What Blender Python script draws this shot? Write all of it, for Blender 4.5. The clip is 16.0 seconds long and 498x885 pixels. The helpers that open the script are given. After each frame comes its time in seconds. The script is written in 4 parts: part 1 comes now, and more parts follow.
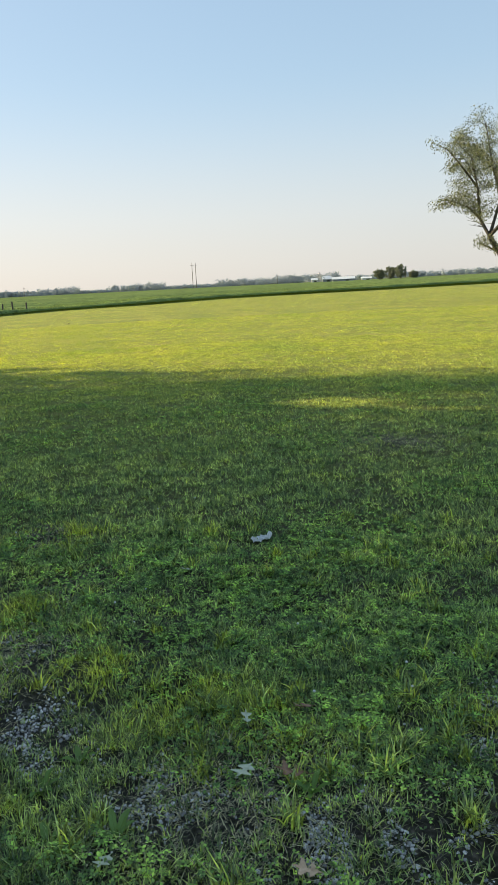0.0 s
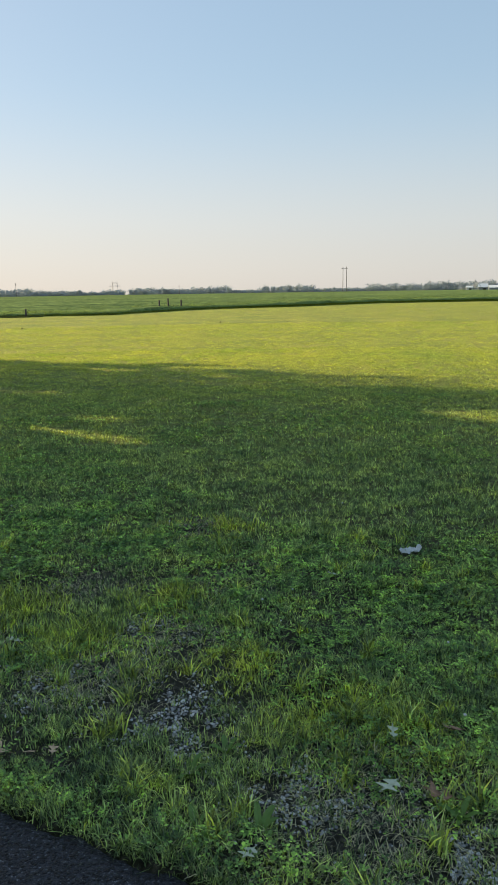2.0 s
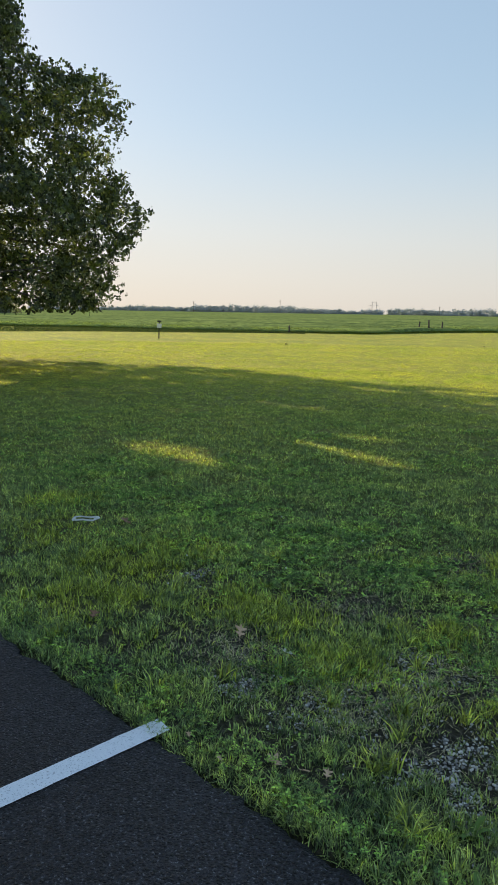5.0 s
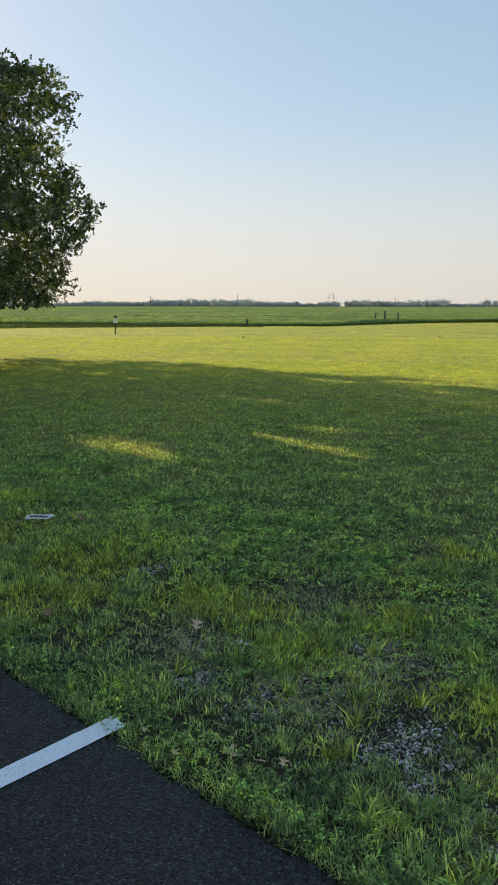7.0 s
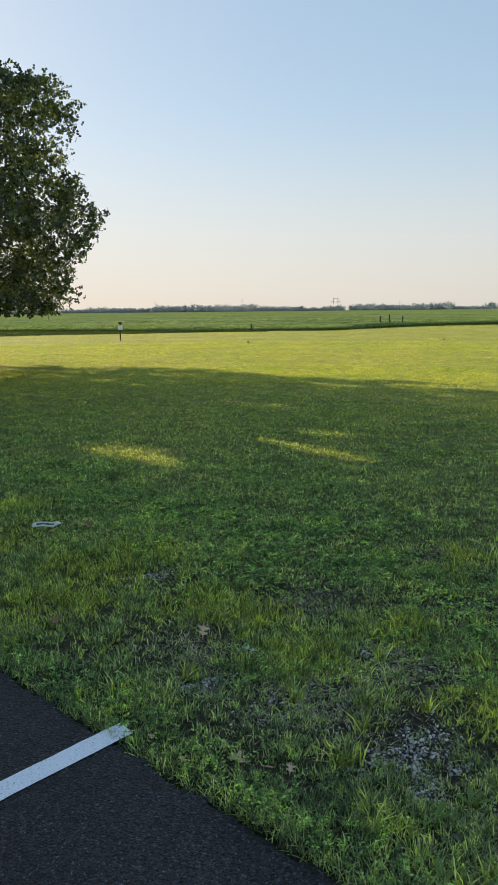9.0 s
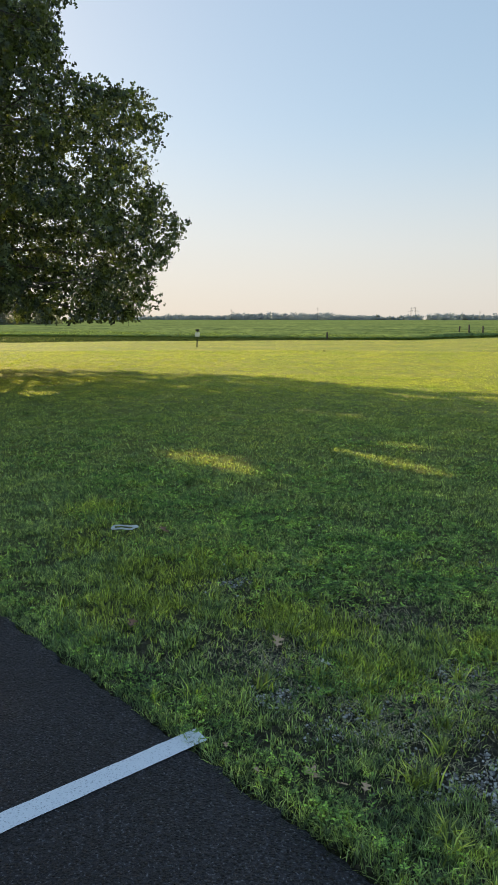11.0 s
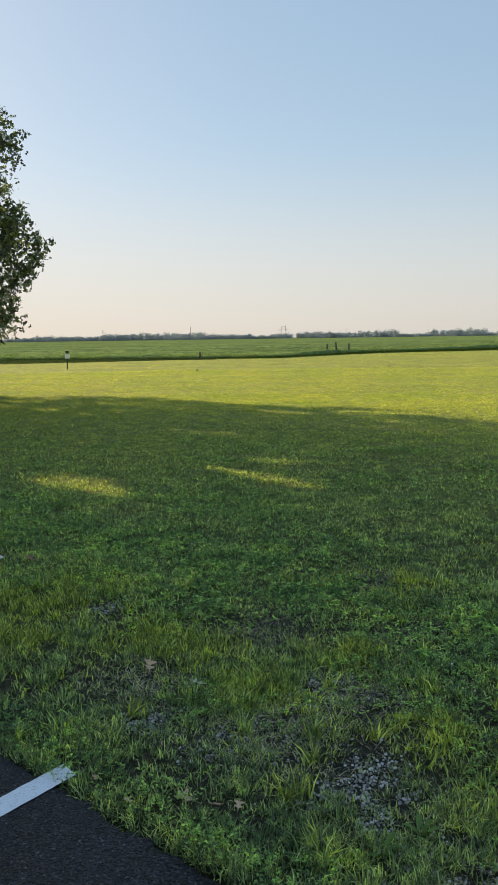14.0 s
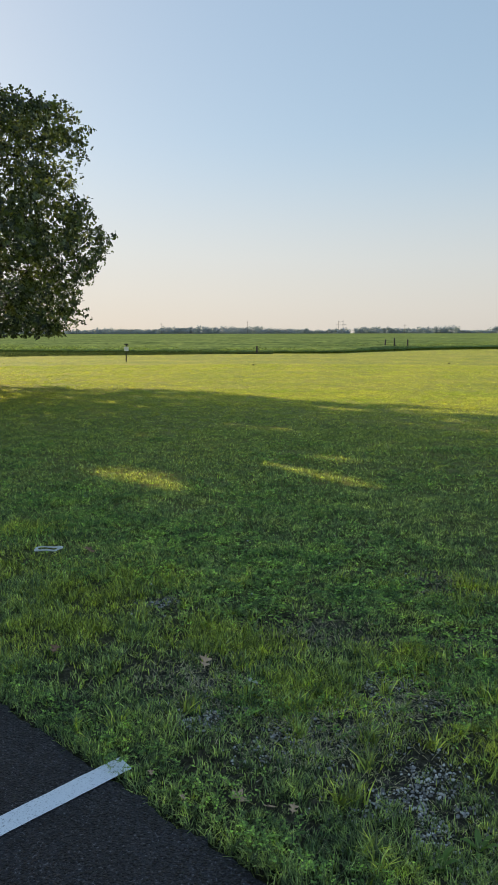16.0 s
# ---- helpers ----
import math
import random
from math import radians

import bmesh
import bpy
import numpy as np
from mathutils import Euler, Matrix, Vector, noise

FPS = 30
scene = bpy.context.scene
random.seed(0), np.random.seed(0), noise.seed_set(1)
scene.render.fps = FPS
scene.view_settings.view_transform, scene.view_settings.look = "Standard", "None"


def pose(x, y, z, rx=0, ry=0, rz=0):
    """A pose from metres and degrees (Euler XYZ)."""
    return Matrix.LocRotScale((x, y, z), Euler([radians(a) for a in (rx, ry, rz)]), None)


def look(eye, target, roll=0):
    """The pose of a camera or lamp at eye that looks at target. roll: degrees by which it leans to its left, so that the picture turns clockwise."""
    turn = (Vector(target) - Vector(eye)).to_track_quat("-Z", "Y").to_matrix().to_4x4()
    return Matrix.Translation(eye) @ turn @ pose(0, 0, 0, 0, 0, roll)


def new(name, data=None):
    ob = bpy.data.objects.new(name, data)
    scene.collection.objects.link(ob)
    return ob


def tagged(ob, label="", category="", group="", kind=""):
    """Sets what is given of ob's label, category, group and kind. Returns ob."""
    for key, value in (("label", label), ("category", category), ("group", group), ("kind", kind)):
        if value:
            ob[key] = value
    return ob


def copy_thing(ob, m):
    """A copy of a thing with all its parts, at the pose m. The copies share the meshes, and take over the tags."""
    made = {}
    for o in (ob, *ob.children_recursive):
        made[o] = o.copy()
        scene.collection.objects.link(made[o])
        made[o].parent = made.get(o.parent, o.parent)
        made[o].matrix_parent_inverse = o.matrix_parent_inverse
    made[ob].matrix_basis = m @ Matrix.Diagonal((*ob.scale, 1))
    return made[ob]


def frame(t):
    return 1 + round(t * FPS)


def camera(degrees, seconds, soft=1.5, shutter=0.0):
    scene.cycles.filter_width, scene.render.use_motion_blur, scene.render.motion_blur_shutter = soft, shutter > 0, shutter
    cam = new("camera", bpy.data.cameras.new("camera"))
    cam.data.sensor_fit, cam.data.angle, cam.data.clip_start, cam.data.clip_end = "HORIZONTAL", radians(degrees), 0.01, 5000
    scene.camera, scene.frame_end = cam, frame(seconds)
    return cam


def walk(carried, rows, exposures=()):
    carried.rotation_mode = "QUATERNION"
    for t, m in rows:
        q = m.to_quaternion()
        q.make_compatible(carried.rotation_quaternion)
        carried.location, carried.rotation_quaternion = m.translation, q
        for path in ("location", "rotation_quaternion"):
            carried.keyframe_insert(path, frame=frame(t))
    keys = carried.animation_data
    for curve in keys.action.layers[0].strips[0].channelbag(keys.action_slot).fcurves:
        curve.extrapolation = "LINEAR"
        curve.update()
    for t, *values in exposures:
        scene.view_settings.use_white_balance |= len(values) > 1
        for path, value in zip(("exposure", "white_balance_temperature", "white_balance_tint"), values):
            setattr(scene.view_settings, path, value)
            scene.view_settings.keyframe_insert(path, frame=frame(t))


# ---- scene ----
cam = camera(37.5, 16.0, soft=0.7)
PATH = [
    (0, (0.322, -0.024, 1.609), (0.614, 1.909, 1.189), -2.9),
    (0.5, (0.292, -0.021, 1.619), (0.523, 1.921, 1.202), -2.5),
    (1, (0.278, -0.031, 1.613), (0.439, 1.92, 1.205), -1.9),
    (1.5, (0.269, -0.039, 1.62), (0.305, 1.92, 1.222), -1.3),
    (2, (0.218, -0.023, 1.62), (0.137, 1.935, 1.219), -0.9),
    (2.5, (0.149, 0.008, 1.62), (-0.06, 1.954, 1.21), -0.9),
    (3, (0.061, 0.033, 1.607), (-0.334, 1.953, 1.209), -0.8),
    (3.5, (-0.007, -0.006, 1.632), (-0.596, 1.868, 1.257), 0.2),
    (4, (-0.021, -0.014, 1.638), (-0.751, 1.815, 1.288), 1.0),
    (6.5, (0.029, 0.026, 1.628), (-0.652, 1.873, 1.272), 0.3),
    (7, (0.034, 0.028, 1.624), (-0.592, 1.892, 1.258), 0.1),
    (7.5, (0.045, 0.027, 1.624), (-0.535, 1.906, 1.261), 0.1),
    (8, (0.046, 0.017, 1.636), (-0.494, 1.909, 1.278), -0.0),
    (8.5, (0.054, 0.023, 1.634), (-0.498, 1.912, 1.279), -0.2),
    (9, (0.043, 0.023, 1.631), (-0.599, 1.884, 1.278), -0.6),
    (9.5, (-0.007, 0.024, 1.647), (-0.842, 1.811, 1.313), -0.0),
    (12, (0.012, -0.004, 1.643), (-0.778, 1.803, 1.312), 0.2),
    (12.5, (0.007, 0.002, 1.638), (-0.728, 1.833, 1.306), -0.1),
    (13, (0.025, 0.013, 1.639), (-0.618, 1.88, 1.32), -0.4),
    (13.5, (0.07, 0.035, 1.64), (-0.486, 1.932, 1.337), -0.7),
    (14, (0.065, 0.041, 1.637), (-0.45, 1.953, 1.356), -0.8),
    (14.5, (0.068, 0.048, 1.67), (-0.476, 1.955, 1.409), -0.4),
    (15, (0.04, 0.06, 1.678), (-0.565, 1.947, 1.414), 0.1),
    (15.5, (0.024, 0.045, 1.677), (-0.626, 1.916, 1.399), 0.2),
    (16, (0.031, 0.054, 1.659), (-0.625, 1.92, 1.364), -0.1),
]
walk(cam, [(t, look(eye, target, roll)) for t, eye, target, roll in PATH],
     exposures=[(0, 1.06), (1.0, 1.0), (2.5, 0.86), (13.0, 0.87), (14.5, 0.79), (16.0, 0.77)])

# ---- world, sun, exposure ----
SUN_EL, SUN_LEFT = radians(20.0), radians(64.0)      # height, and degrees to the left of +y
SUN_DIR = Vector((-math.sin(SUN_LEFT) * math.cos(SUN_EL), math.cos(SUN_LEFT) * math.cos(SUN_EL), math.sin(SUN_EL)))
world = bpy.data.worlds.new("sky")
scene.world = world
world.use_nodes = True
wn, wl = world.node_tree.nodes, world.node_tree.links
wn.clear()
sky = wn.new("ShaderNodeTexSky")
sky.sky_type = "NISHITA"
sky.sun_disc = False
sky.sun_elevation, sky.sun_rotation = SUN_EL, -SUN_LEFT
sky.air_density, sky.dust_density, sky.ozone_density = 1.0, 0.7, 2.0
bgn, wout = wn.new("ShaderNodeBackground"), wn.new("ShaderNodeOutputWorld")
haze = wn.new("ShaderNodeGamma")          # summer haze evens the sky out
haze.inputs[1].default_value = 0.36
tint = wn.new("ShaderNodeHueSaturation")
tint.inputs["Saturation"].default_value = 1.65
bgn.inputs["Strength"].default_value = 0.24
wl.new(sky.outputs[0], haze.inputs[0])
wl.new(haze.outputs[0], tint.inputs["Color"])
veil = wn.new("ShaderNodeMix")            # pale dust low over the horizon, all round
veil.data_type = "RGBA"
glow_side, glow_dust = wn.new("ShaderNodeVectorMath"), wn.new("ShaderNodeValToRGB")       # it glows warmer towards the sun
glow_side.operation = "DOT_PRODUCT"
glow_side.inputs[1].default_value = SUN_DIR
glow_dust.color_ramp.elements[0].position, glow_dust.color_ramp.elements[0].color = 0.05, (1.42, 1.38, 1.38, 1)
glow_dust.color_ramp.elements[1].position, glow_dust.color_ramp.elements[1].color = 0.72, (1.8, 1.65, 1.55, 1)
way_up, split, low = wn.new("ShaderNodeTexCoord"), wn.new("ShaderNodeSeparateXYZ"), wn.new("ShaderNodeValToRGB")
low.color_ramp.interpolation = "EASE"
low.color_ramp.elements[0].position, low.color_ramp.elements[0].color = 0.0, (0.72, 0.72, 0.72, 1)
low.color_ramp.elements[1].position, low.color_ramp.elements[1].color = 0.26, (0, 0, 0, 1)
wl.new(way_up.outputs["Generated"], split.inputs[0])
wl.new(way_up.outputs["Generated"], glow_side.inputs[0])
wl.new(glow_side.outputs["Value"], glow_dust.inputs[0])
wl.new(glow_dust.outputs[0], veil.inputs[7])
wl.new(split.outputs["Z"], low.inputs[0])
wl.new(low.outputs[0], veil.inputs[0])
wl.new(tint.outputs[0], veil.inputs[6])
wl.new(veil.outputs[2], bgn.inputs[0])
wl.new(bgn.outputs[0], wout.inputs[0])
sun_data = bpy.data.lights.new("sun", "SUN")
sun_data.energy, sun_data.angle, sun_data.color = 5.0, radians(0.55), (1.0, 0.79, 0.43)
sun = new("sun", sun_data)
sun.matrix_world = look(SUN_DIR * 60, (0, 0, 0))


# ---- materials ----
class Nodes:
    """Short hand for one node material."""

    def __init__(self, name):
        self.mat = bpy.data.materials.new(name)
        self.mat.use_nodes = True
        self.t = self.mat.node_tree
        self.t.nodes.clear()
        self.out = self.t.nodes.new("ShaderNodeOutputMaterial")

    def n(self, kind, **sockets):
        node = self.t.nodes.new(kind)
        for key, v in sockets.items():
            node.inputs[key.replace("_", " ")].default_value = v
        return node

    def link(self, a, b):
        self.t.links.new(a, b)

    def place(self):
        return self.n("ShaderNodeNewGeometry").outputs["Position"]

    def noise(self, scale, detail=3.0, vec=None):
        node = self.n("ShaderNodeTexNoise", Scale=scale, Detail=detail)
        self.link(vec if vec is not None else self.place(), node.inputs["Vector"])
        return node.outputs["Fac"]

    def ramp(self, fac, stops):
        node = self.n("ShaderNodeValToRGB")
        els = node.color_ramp.elements
        while len(els) < len(stops):
            els.new(0.5)
        for e, (p, c) in zip(els, stops):
            e.position, e.color = p, (*c, 1) if len(c) == 3 else c
        self.link(fac, node.inputs[0])
        return node.outputs[0]

    def mix(self, fac, a, b, mode="MIX"):
        node = self.n("ShaderNodeMix")
        node.data_type, node.blend_type = "RGBA", mode
        for v, s in ((fac, node.inputs[0]), (a, node.inputs[6]), (b, node.inputs[7])):
            if isinstance(v, (int, float)):
                s.default_value = v
            elif isinstance(v, tuple):
                s.default_value = (*v, 1)
            else:
                self.link(v, s)
        return node.outputs[2]

    def bump(self, height, strength, distance):
        node = self.n("ShaderNodeBump", Strength=strength, Distance=distance)
        self.link(height, node.inputs["Height"])
        return node.outputs[0]

    def solid(self, colour, rough=0.7, normal=None, metal=0.0, spec=0.5):
        p = self.n("ShaderNodeBsdfPrincipled", Roughness=rough, Metallic=metal)
        p.inputs["Specular IOR Level"].default_value = spec
        if isinstance(colour, tuple):
            p.inputs["Base Color"].default_value = (*colour, 1)
        else:
            self.link(colour, p.inputs["Base Color"])
        if normal is not None:
            self.link(normal, p.inputs["Normal"])
        self.link(p.outputs[0], self.out.inputs[0])
        return self.mat

    def leafy(self, colour, through_colour, share=0.4, gloss=0.05, rough=0.45):
        """Thin leaf: diffuse, light passing through, and a little gloss."""
        d, tr, gl = self.n("ShaderNodeBsdfDiffuse"), self.n("ShaderNodeBsdfTranslucent"), self.n("ShaderNodeBsdfGlossy", Roughness=rough)
        self.link(colour, d.inputs[0])
        self.link(through_colour, tr.inputs[0])
        gl.inputs[0].default_value = (0.8, 0.85, 0.8, 1)
        m1, m2 = self.n("ShaderNodeMixShader", Fac=share), self.n("ShaderNodeMixShader", Fac=gloss)
        self.link(d.outputs[0], m1.inputs[1])
        self.link(tr.outputs[0], m1.inputs[2])
        self.link(m1.outputs[0], m2.inputs[1])
        self.link(gl.outputs[0], m2.inputs[2])
        self.link(m2.outputs[0], self.out.inputs[0])
        return self.mat


def leaf_material(name, dark, light, patch_scale, share=0.25, gloss=0.05, glow=(1.8, 1.75, 0.7), tuft=0.0, spread=1.0):
    m = Nodes(name)
    rnd = m.n("ShaderNodeNewGeometry").outputs["Random Per Island"]
    base = m.ramp(m.noise(patch_scale, 4.0), [(0.3, dark), (0.7, light)])
    lo, hi = 1 - 0.72 * spread, 1 + 1.15 * spread
    tone = m.ramp(rnd, [(0.0, (lo, lo, lo)), (0.5, (0.95, 0.95, 0.95)), (1.0, (hi, hi * 0.95, hi * 0.85))])
    col = m.mix(1.0, base, tone, "MULTIPLY")
    if tuft:
        col = m.mix(tuft, col, m.ramp(m.noise(20.0, 3.0), [(0.36, (0.26, 0.33, 0.32)), (0.5, (0.95, 0.95, 0.95)), (0.66, (1.9, 1.75, 1.45))]), "MULTIPLY")
        col = m.mix(tuft, col, m.ramp(m.noise(3.2, 4.0), [(0.34, (0.55, 0.62, 0.62)), (0.5, (1, 1, 1)), (0.68, (1.4, 1.28, 1.05))]), "MULTIPLY")
    return m.leafy(col, m.mix(1.0, col, glow, "MULTIPLY"), share, gloss, 0.55)


MAT_LAWN = leaf_material("lawn_blades", (0.205, 0.305, 0.122), (0.335, 0.42, 0.155), 0.55, tuft=0.85)
MAT_FARLAWN = leaf_material("far_lawn_blades", (0.255, 0.35, 0.105), (0.40, 0.44, 0.125), 0.4, spread=0.36, tuft=0.55, gloss=0.03, share=0.38)
MAT_TUFT = leaf_material("yellow_green_blades", (0.26, 0.335, 0.062), (0.385, 0.45, 0.09), 1.3, tuft=0.6)
MAT_DRY = leaf_material("straw_blades", (0.26, 0.245, 0.15), (0.42, 0.39, 0.27), 2.0, share=0.15)
MAT_CLOVER = leaf_material("clover_leaves", (0.155, 0.30, 0.06), (0.24, 0.395, 0.085), 1.6, tuft=0.85, spread=0.8)
MAT_ROUGH = leaf_material("rough_blades", (0.055, 0.085, 0.04), (0.085, 0.115, 0.055), 0.2, share=0.1, gloss=0.0)
MAT_OAK = leaf_material("oak_leaves", (0.044, 0.06, 0.03), (0.064, 0.082, 0.038), 0.35, share=0.3, gloss=0.05, glow=(2.5, 2.5, 0.6))
MAT_SIDE = leaf_material("feathery_leaves", (0.09, 0.105, 0.06), (0.135, 0.148, 0.08), 0.3, share=0.22, gloss=0.05)
MAT_CROP = leaf_material("soybean_leaves", (0.13, 0.20, 0.075), (0.185, 0.265, 0.10), 0.12, share=0.2, gloss=0.02)


def field_material():
    m = Nodes("soybean_canopy")
    big, fine = m.noise(0.03, 5.0), m.noise(1.4, 6.0)
    col = m.ramp(big, [(0.3, (0.17, 0.255, 0.095)), (0.7, (0.225, 0.305, 0.115))])
    stripe = m.n("ShaderNodeMapping")          # sown rows, seen almost end on
    stripe.inputs["Rotation"].default_value = (0, 0, radians(22))
    stripe.inputs["Scale"].default_value = (0.018, 0.22, 0.2)
    m.link(m.place(), stripe.inputs[0])
    col = m.mix(0.8, col, m.ramp(m.noise(1.0, 4.0, stripe.outputs[0]), [(0.36, (0.55, 0.62, 0.6)), (0.5, (1, 1, 1)), (0.66, (1.25, 1.2, 1.1))]), "MULTIPLY")
    col = m.mix(0.7, col, m.ramp(fine, [(0.3, (0.35, 0.4, 0.35)), (0.65, (1.25, 1.2, 1.1))]), "MULTIPLY")
    return m.leafy(col, m.mix(1.0, col, (1.4, 1.5, 0.8), "MULTIPLY"), 0.25, 0.02, 0.6)


def ground_material():
    m = Nodes("turf_and_soil")
    soil = m.ramp(m.noise(38.0, 9.0), [(0.35, (0.012, 0.010, 0.007)), (0.55, (0.036, 0.031, 0.023)), (0.75, (0.13, 0.115, 0.09))])
    turf = m.ramp(m.noise(0.35, 6.0), [(0.3, (0.20, 0.25, 0.06)), (0.55, (0.28, 0.305, 0.07)), (0.75, (0.36, 0.345, 0.09))])
    turf = m.mix(0.6, turf, m.ramp(m.noise(14.0, 5.0), [(0.3, (0.5, 0.55, 0.5)), (0.7, (1.3, 1.25, 1.15))]), "MULTIPLY")
    turf = m.mix(0.8, turf, m.ramp(m.noise(70.0, 4.0), [(0.36, (0.3, 0.36, 0.34)), (0.64, (1.6, 1.5, 1.3))]), "MULTIPLY")
    att = m.n("ShaderNodeAttribute")
    att.attribute_name = "turf"
    col = m.mix(att.outputs["Fac"], soil, turf)
    return m.solid(col, 0.9, m.bump(m.noise(40.0, 6.0), 0.8, 0.03), spec=0.2)


def asphalt_material():
    m = Nodes("asphalt")
    v = m.n("ShaderNodeTexVoronoi", Scale=88.0)
    m.link(m.place(), v.inputs["Vector"])
    stone = m.ramp(v.outputs["Distance"], [(0.0, (1, 1, 1)), (0.55, (0, 0, 0))])
    col = m.ramp(m.noise(2.2, 6.0), [(0.3, (0.010, 0.0105, 0.0135)), (0.7, (0.018, 0.0185, 0.024))])
    col = m.mix(m.ramp(m.noise(105.0, 2.0), [(0.57, (0, 0, 0)), (0.68, (0.8, 0.8, 0.8))]), col, (0.11, 0.115, 0.125))
    col = m.mix(0.85, col, m.ramp(v.outputs["Color"], [(0.2, (0.4, 0.4, 0.42)), (0.8, (1.9, 1.9, 1.9))]), "MULTIPLY")
    both = m.mix(0.35, stone, m.noise(60.0, 4.0))
    return m.solid(col, 0.6, m.bump(both, 1.0, 0.03), spec=0.4)


def paint_material():
    m = Nodes("road_paint")
    col = m.ramp(m.noise(150.0, 4.0), [(0.28, (0.36, 0.39, 0.43)), (0.42, (0.76, 0.81, 0.86)), (0.8, (0.85, 0.89, 0.93))])
    return m.solid(col, 0.65, m.bump(m.noise(90.0, 4.0), 0.6, 0.004), spec=0.3)


def plain(name, dark, light, scale, rough=0.75, metal=0.0, rel=0.3, dist=0.01):
    m = Nodes(name)
    h = m.noise(scale, 6.0)
    return m.solid(m.ramp(h, [(0.3, dark), (0.7, light)]), rough, m.bump(h, rel, dist), metal)


def stone_material():
    m = Nodes("gravel_stones")
    rnd = m.n("ShaderNodeNewGeometry").outputs["Random Per Island"]
    col = m.ramp(rnd, [(0.0, (0.15, 0.148, 0.145)), (0.5, (0.38, 0.375, 0.36)), (1.0, (0.72, 0.71, 0.68))])
    col = m.mix(0.5, col, m.ramp(m.noise(120.0, 4.0), [(0.3, (0.6, 0.6, 0.6)), (0.7, (1.1, 1.1, 1.1))]), "MULTIPLY")
    return m.solid(col, 0.85, spec=0.3)


def bark_material(name, dark, light):
    m = Nodes(name)
    w = m.n("ShaderNodeMapping")
    w.inputs["Scale"].default_value = (6, 6, 1.2)
    m.link(m.place(), w.inputs[0])
    h = m.noise(3.0, 8.0, w.outputs[0])
    return m.solid(m.ramp(h, [(0.35, dark), (0.7, light)]), 0.9, m.bump(h, 0.9, 0.05))


def film_material():
    m = Nodes("plastic_film")
    p = m.n("ShaderNodeBsdfPrincipled", Roughness=0.35)
    p.inputs["Base Color"].default_value = (0.82, 0.83, 0.82, 1)
    tr = m.n("ShaderNodeBsdfTranslucent")
    tr.inputs[0].default_value = (0.7, 0.75, 0.72, 1)
    mx = m.n("ShaderNodeMixShader", Fac=0.35)
    m.link(p.outputs[0], mx.inputs[1])
    m.link(tr.outputs[0], mx.inputs[2])
    m.link(mx.outputs[0], m.out.inputs[0])
    return m.mat


MAT_FIELD, MAT_GROUND, MAT_ASPHALT, MAT_PAINT = field_material(), ground_material(), asphalt_material(), paint_material()
MAT_STONE, MAT_FILM = stone_material(), film_material()
MAT_BARK = bark_material("oak_bark", (0.05, 0.042, 0.035), (0.13, 0.115, 0.10))
MAT_BARK2 = bark_material("dark_bark", (0.035, 0.03, 0.025), (0.09, 0.08, 0.07))
# the pale blue of distance haze is put into these leaf colours
MAT_HAZYWOODS = leaf_material("far_foliage_hazed", (0.29, 0.345, 0.42), (0.325, 0.38, 0.455), 0.02, share=0.05, gloss=0.0, spread=0.12)
MAT_NEARWOODS = leaf_material("thicket_foliage", (0.135, 0.16, 0.14), (0.18, 0.205, 0.17), 0.05, share=0.2, gloss=0.0, spread=0.4)
MAT_POST = plain("weathered_wood", (0.035, 0.03, 0.026), (0.09, 0.08, 0.07), 12.0)
MAT_POLE = plain("grey_pole_wood", (0.12, 0.11, 0.10), (0.2, 0.19, 0.18), 2.0)
MAT_STEEL = plain("galvanised_steel", (0.22, 0.22, 0.23), (0.32, 0.32, 0.33), 1.0, 0.5, 0.6)
MAT_DARKSTEEL = plain("dark_steel", (0.02, 0.02, 0.02), (0.045, 0.042, 0.04), 20.0, 0.5, 0.3)
MAT_PLATE = plain("white_plate", (0.68, 0.68, 0.66), (0.8, 0.8, 0.79), 8.0, 0.45)
MAT_ROOF = plain("pale_metal_roof", (0.62, 0.66, 0.68), (0.75, 0.78, 0.8), 0.4, 0.4)
MAT_WALL = plain("white_barn_wall", (0.5, 0.5, 0.5), (0.62, 0.62, 0.61), 0.5)
MAT_GREYWALL = plain("grey_shed_wall", (0.2, 0.21, 0.22), (0.28, 0.29, 0.3), 0.5)
MAT_TANLEAF = plain("dry_tan_leaf", (0.42, 0.27, 0.16), (0.64, 0.45, 0.29), 60.0, 0.6, 0, 0.4, 0.003)
MAT_BROWNLEAF = plain("dry_brown_leaf", (0.16, 0.08, 0.04), (0.30, 0.16, 0.085), 60.0, 0.6, 0, 0.4, 0.003)
MAT_PALELEAF = plain("pale_green_leaf", (0.34, 0.38, 0.24), (0.5, 0.53, 0.38), 60.0, 0.55, 0, 0.4, 0.003)
MAT_PLANTAIN = leaf_material("plantain_leaves", (0.12, 0.22, 0.045), (0.17, 0.29, 0.06), 8.0, share=0.3, gloss=0.04, spread=0.25)
MAT_FLOWER = plain("clover_flower", (0.55, 0.55, 0.5), (0.75, 0.75, 0.7), 300.0, 0.8)
MAT_CLOD = plain("dark_soil", (0.03, 0.025, 0.02), (0.07, 0.055, 0.04), 30.0, 0.95)


